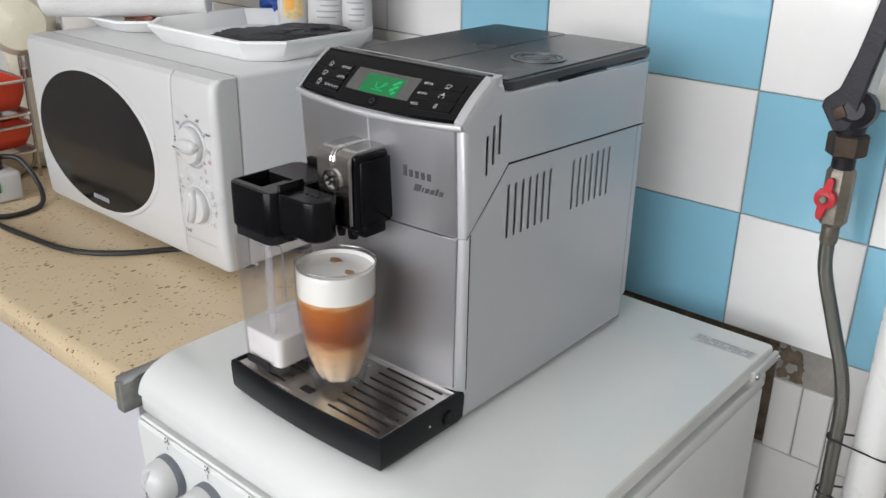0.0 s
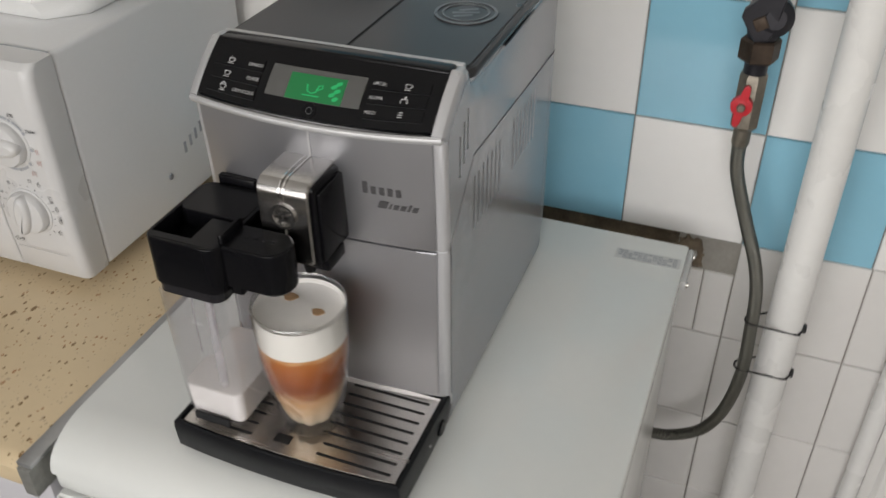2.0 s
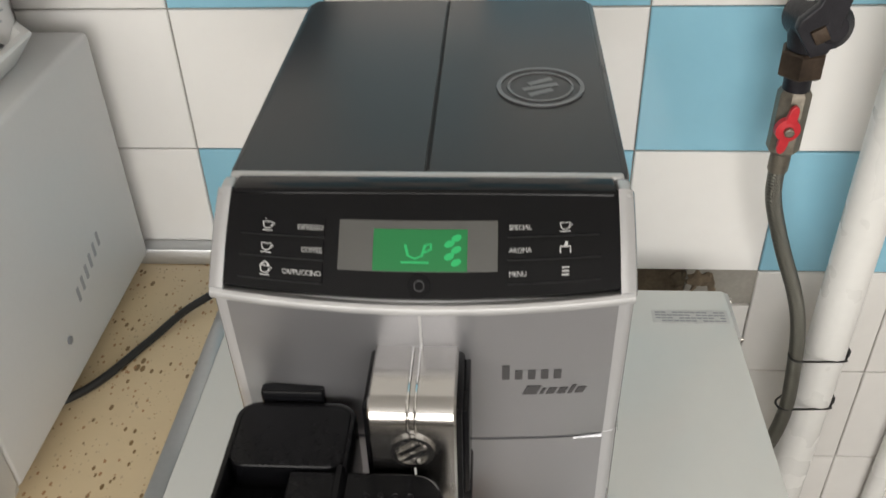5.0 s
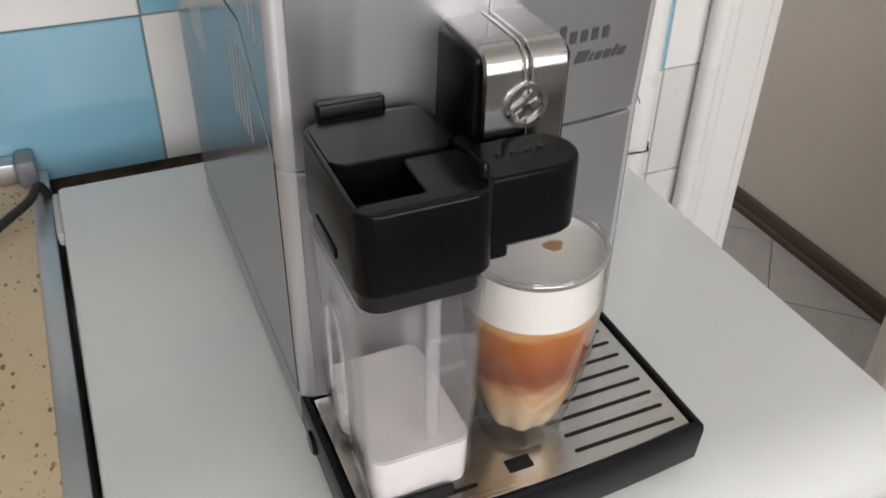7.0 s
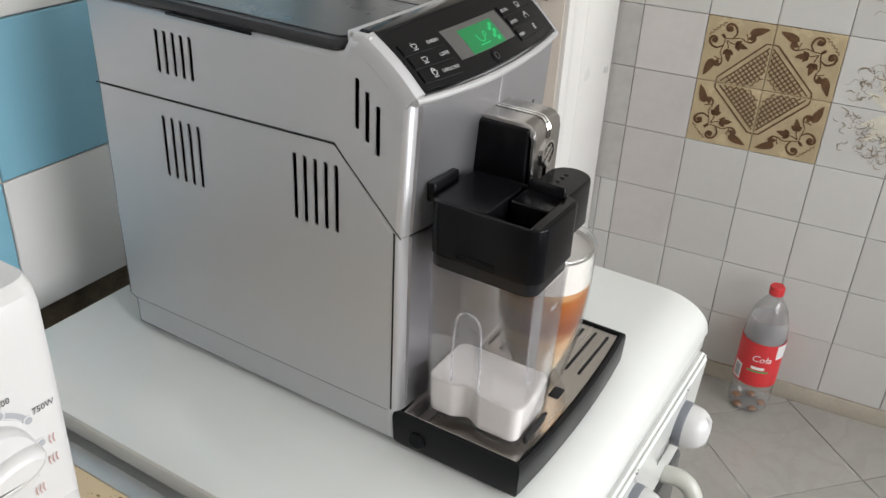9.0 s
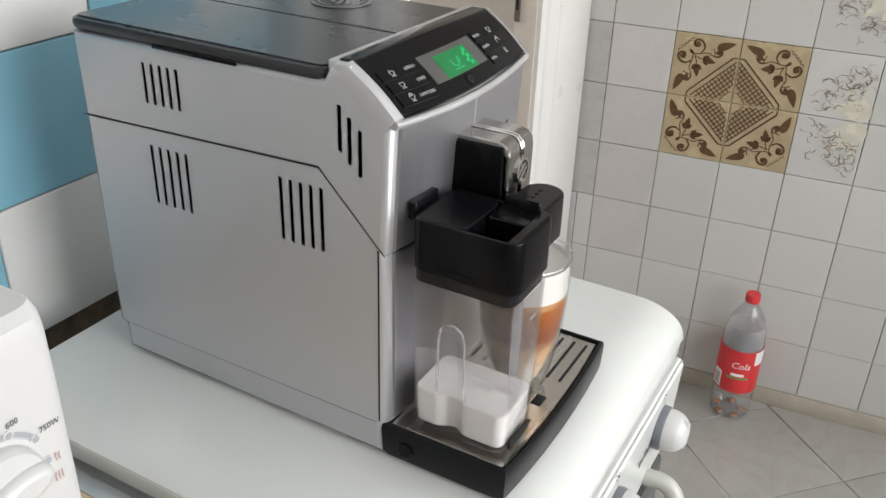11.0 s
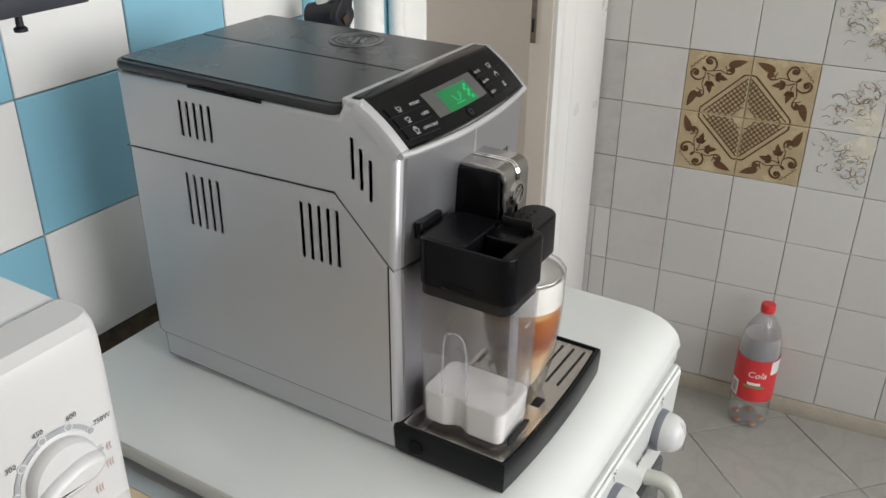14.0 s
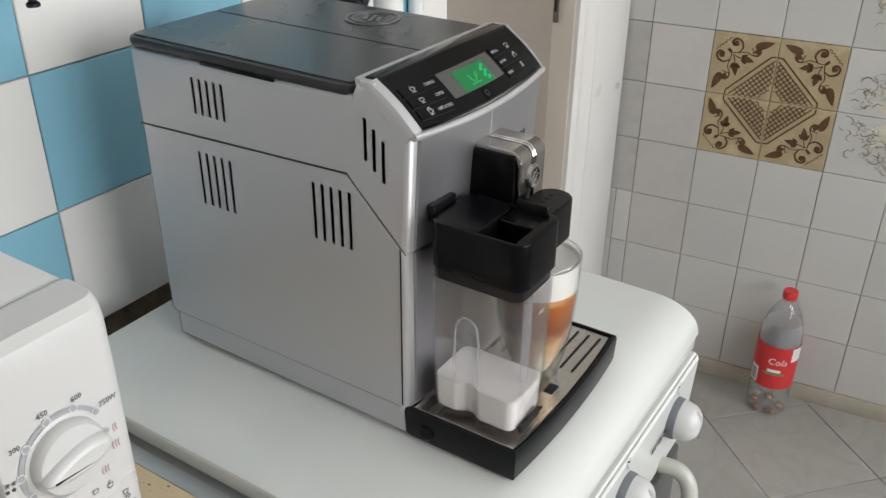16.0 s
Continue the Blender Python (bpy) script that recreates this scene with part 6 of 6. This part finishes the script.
JY = [0.3875, 0.2360, 0.0845, -0.0670, -0.2185, -0.3700, -0.5215, -0.6730]
ZB = S - 0.307
decor, ornament = [], []
for r in range(-4, 9):
    z0, z1 = ZB + 0.1525 * r + G / 2, ZB + 0.1525 * (r + 1) - G / 2
    edges = [0.478] + JY
    for i, (ya, yb) in enumerate(zip(edges, edges[1:])):
        spans = [(ya, yb)]
        if r <= -2 and i == 0:
            spans = [(0.478, 0.432), (0.432, 0.3875)]
        for a, b in spans:
            material = TILE_CREAM
            if i == 0 and r in (-1, 0, 1):
                material = TILE_GREY
            if i == 1 and r in (-2, -1, 0, 1):
                material = TILE_PINK
            if i in (2, 3) and r in (0, 1):
                material = TILE_OCHRE
                ornament.append((a, z0, i, r))
            if i == 4 and r in (0, 1, 2):
                decor.append((a, z0, r))
            ob = tile(wall_east, a - b - G, z1 - z0, 0.008, material, Matrix(((0, 1, 0, 0.008 + rt.uniform(-0.0004, 0.0004)), (-1, 0, 0, a - G / 2), (0, 0, 1, z0), (0, 0, 0, 1))))
part("skirting_strip", box(-0.003, 0.0065, -2.6, 0.478, 0.0, ZB - 4 * 0.1525 - 0.001, 0.001), mat("beige_grout_strip", (0.42, 0.38, 0.31), 0.7, 0, 0.15, 15, 120), wall_east)


def bend(points, n=5):
    """A smooth line through a few points."""
    p = [points[0], *points, points[-1]]
    out = []
    for a, c, d, e in zip(p, p[1:], p[2:], p[3:]):
        for k in range(n):
            t = k / n
            out.append(tuple(0.5 * (2 * c[i] + (d[i] - a[i]) * t + (2 * a[i] - 5 * c[i] + 4 * d[i] - e[i]) * t * t + (3 * c[i] - a[i] - 3 * d[i] + e[i]) * t ** 3) for i in (0, 1)))
    return out + [points[-1]]


def leaf(cx, cy, ang, ln, wd, bm):
    ca, sa = math.cos(ang), math.sin(ang)
    pts = [(ln * t, wd * 2.3 * math.sqrt(t) * (1 - t)) for t in [i / 10 for i in range(11)]]
    pts = pts + [(x, -y) for x, y in reversed(pts[1:-1])]
    vs = [bm.verts.new((cx + x * ca - y * sa, cy + x * sa + y * ca, 0.0004)) for x, y in pts]
    bm.faces.new(vs)


def ornament_quarter():
    """One ochre tile: the middle of the four-tile pattern lies at its origin."""
    b = bmesh.new()
    c1 = 0.100
    # bevelled diamond edge, doubled
    ribbon([(0.002, c1 + 0.007), (0.013, c1 + 0.006), (c1 + 0.006, 0.013), (c1 + 0.007, 0.002)], 0.0036, 0.0004, False, b)
    ribbon([(0.004, 0.026), (0.012, 0.024), (0.015, 0.018), (0.022, 0.015), (0.024, 0.008), (0.030, 0.004)], 0.0024, 0.0004, False, b)
    # lattice
    for k in range(-8, 9):
        for flip in (0, 1):
            pts = []
            for j in range(41):
                u = j / 40 * 0.15
                x, y = (u, u + k * 0.0135) if not flip else (u, 0.150 - u + k * 0.0135 - 0.075)
                if x > 0.002 and y > 0.002 and x + y < c1 + 0.006 and x + y > 0.036:
                    pts.append((x, y))
            if len(pts) > 2:
                ribbon([pts[0], pts[-1]], 0.0029, 0.0004, False, b)
    # a vine mirrored about the diagonal: veined end leaf, hooked curls with round tips, lobed leaves, and a thorny edge in the corner
    for m in (0, 1):
        f = (lambda x, y: (x, y)) if not m else (lambda x, y: (y, x))

        def stroke(w, taper, *pts):
            ribbon([f(*p) for p in bend(pts)], w, 0.0004, taper, b)

        def sprig(x, y, an, ln, wd):
            qx, qy = f(x, y)
            leaf(qx, qy, an if not m else math.pi / 2 - an, ln, wd, b)

        stroke(0.0022, False, (0.060, 0.122), (0.056, 0.112), (0.057, 0.104), (0.071, 0.110), (0.092, 0.106), (0.105, 0.105))
        stroke(0.0052, True, (0.057, 0.104), (0.047, 0.104), (0.040, 0.111), (0.042, 0.120), (0.050, 0.119))
        sprig(0.041, 0.116, -0.3, 0.015, 0.0068)
        stroke(0.0054, True, (0.088, 0.108), (0.081, 0.120), (0.086, 0.134), (0.098, 0.139), (0.106, 0.132), (0.102, 0.123), (0.095, 0.124))
        sprig(0.091, 0.130, -0.35, 0.017, 0.0078)
        stroke(0.0022, False, (0.078, 0.094), (0.090, 0.096), (0.100, 0.101))
        sprig(0.080, 0.095, 3.35, 0.030, 0.0080)
        sprig(0.080, 0.094, 2.45, 0.017, 0.0060)
        sprig(0.079, 0.094, -2.20, 0.017, 0.0060)
        sprig(0.054, 0.1235, 2.78, 0.046, 0.0105)
        sprig(0.105, 0.105, 0.95, 0.014, 0.0030)
    ribbon([(0.107, 0.141), (0.114, 0.139), (0.113, 0.133), (0.121, 0.134), (0.121, 0.127), (0.127, 0.127), (0.127, 0.121), (0.134, 0.121), (0.133, 0.113), (0.139, 0.114), (0.141, 0.107)], 0.0022, 0.0004, False, b)
    return b


for a, z0, i, r in ornament:
    q = ornament_quarter()
    sx, sz = (-1 if i == 2 else 1), (1 if r == 1 else -1)
    cx, cz = 0.0845, ZB + 0.1525
    for v in q.verts:
        v.co = Vector((-0.0006 - v.co.z, cx - sx * v.co.x, cz + sz * v.co.y))
    part("ornament", q, BROWN_INK, wall_east, "brown scroll and lattice glaze", flat=True)


def faded_flower(seed, side):
    """Broken wavy petal outlines in an arc round the corner where the four tiles meet."""
    rnd = random.Random(seed)
    b = bmesh.new()
    for k in range(72):
        q, rad = rnd.uniform(0.02, 1.55), rnd.gauss(0.098, 0.020)
        cx, cy = 0.149 - rad * math.cos(q), rad * math.sin(q)
        if side < 0:
            cy = 0.149 - cy
        if not (0.014 < cx < 0.138 and 0.014 < cy < 0.138):
            continue
        r, a0, bend = rnd.uniform(0.006, 0.015), rnd.uniform(0, 6.28), rnd.uniform(1.4, 3.0)
        pts = [(cx + r * math.cos(a0 + bend * t) + 0.0014 * math.sin(17 * t + k), cy + r * 0.8 * math.sin(a0 + bend * t) + 0.0012 * math.cos(14 * t)) for t in [i / 11 for i in range(12)]]
        ribbon(pts, rnd.choice((0.0008, 0.0010, 0.0014, 0.0022)), 0.0004, True, b)
    return b


def faded_petals(side):
    b = bmesh.new()
    for an, ln, wd in ((2.75, 0.085, 0.015), (2.30, 0.095, 0.017), (1.85, 0.080, 0.014)):
        leaf(0.146, 0.004 if side > 0 else 0.145, an if side > 0 else -an, ln, wd, b)
    per = len(b.verts) // 3
    for k, v in enumerate(b.verts):
        v.co.z = 0.0001 + 0.00008 * (k // per)
    return b


for k, (a, z0, r) in enumerate(decor):
    side = 1 if r == 1 else -1
    for name, q, ink, words in (("petal_tint", faded_petals(side), PALE_YELLOW, "faded yellow petals"), ("flower_print", faded_flower(30 + k, side), GOLD_INK, "faded olive line flowers")):
        for v in q.verts:
            v.co = Vector((-0.0005 - v.co.z, a - v.co.x, z0 + v.co.y))
        part(name, q, ink, wall_east, words, flat=True)

# ---------------------------------------------------------------- floor tiles, laid diagonally
FT = 0.2990
fm = tile_mesh("floor_tile", FT - 0.0026, FT - 0.0026, 0.006, FLOOR_TILE, 0.0006)
base = pose(1.307, 0.043, -0.006, 0, 0, -42.9)
for i in range(-7, 8):
    for j in range(-9, 8):
        p = base @ Vector((i * FT + FT / 2, j * FT + FT / 2, 0))
        if -0.9 < p.x < 1.85 and -1.6 < p.y < 2.7 and not (p.x < 0.4 and p.y > 0.2):
            ob = new("floor_tile", fm)
            ob.parent = floor
            ob.matrix_basis = base @ pose(i * FT + 0.0013, j * FT + 0.0013, 0, 0, 0, 0) @ Matrix(((1, 0, 0, 0), (0, 0, 1, 0), (0, -1, 0, 0), (0, 0, 0, 1)))
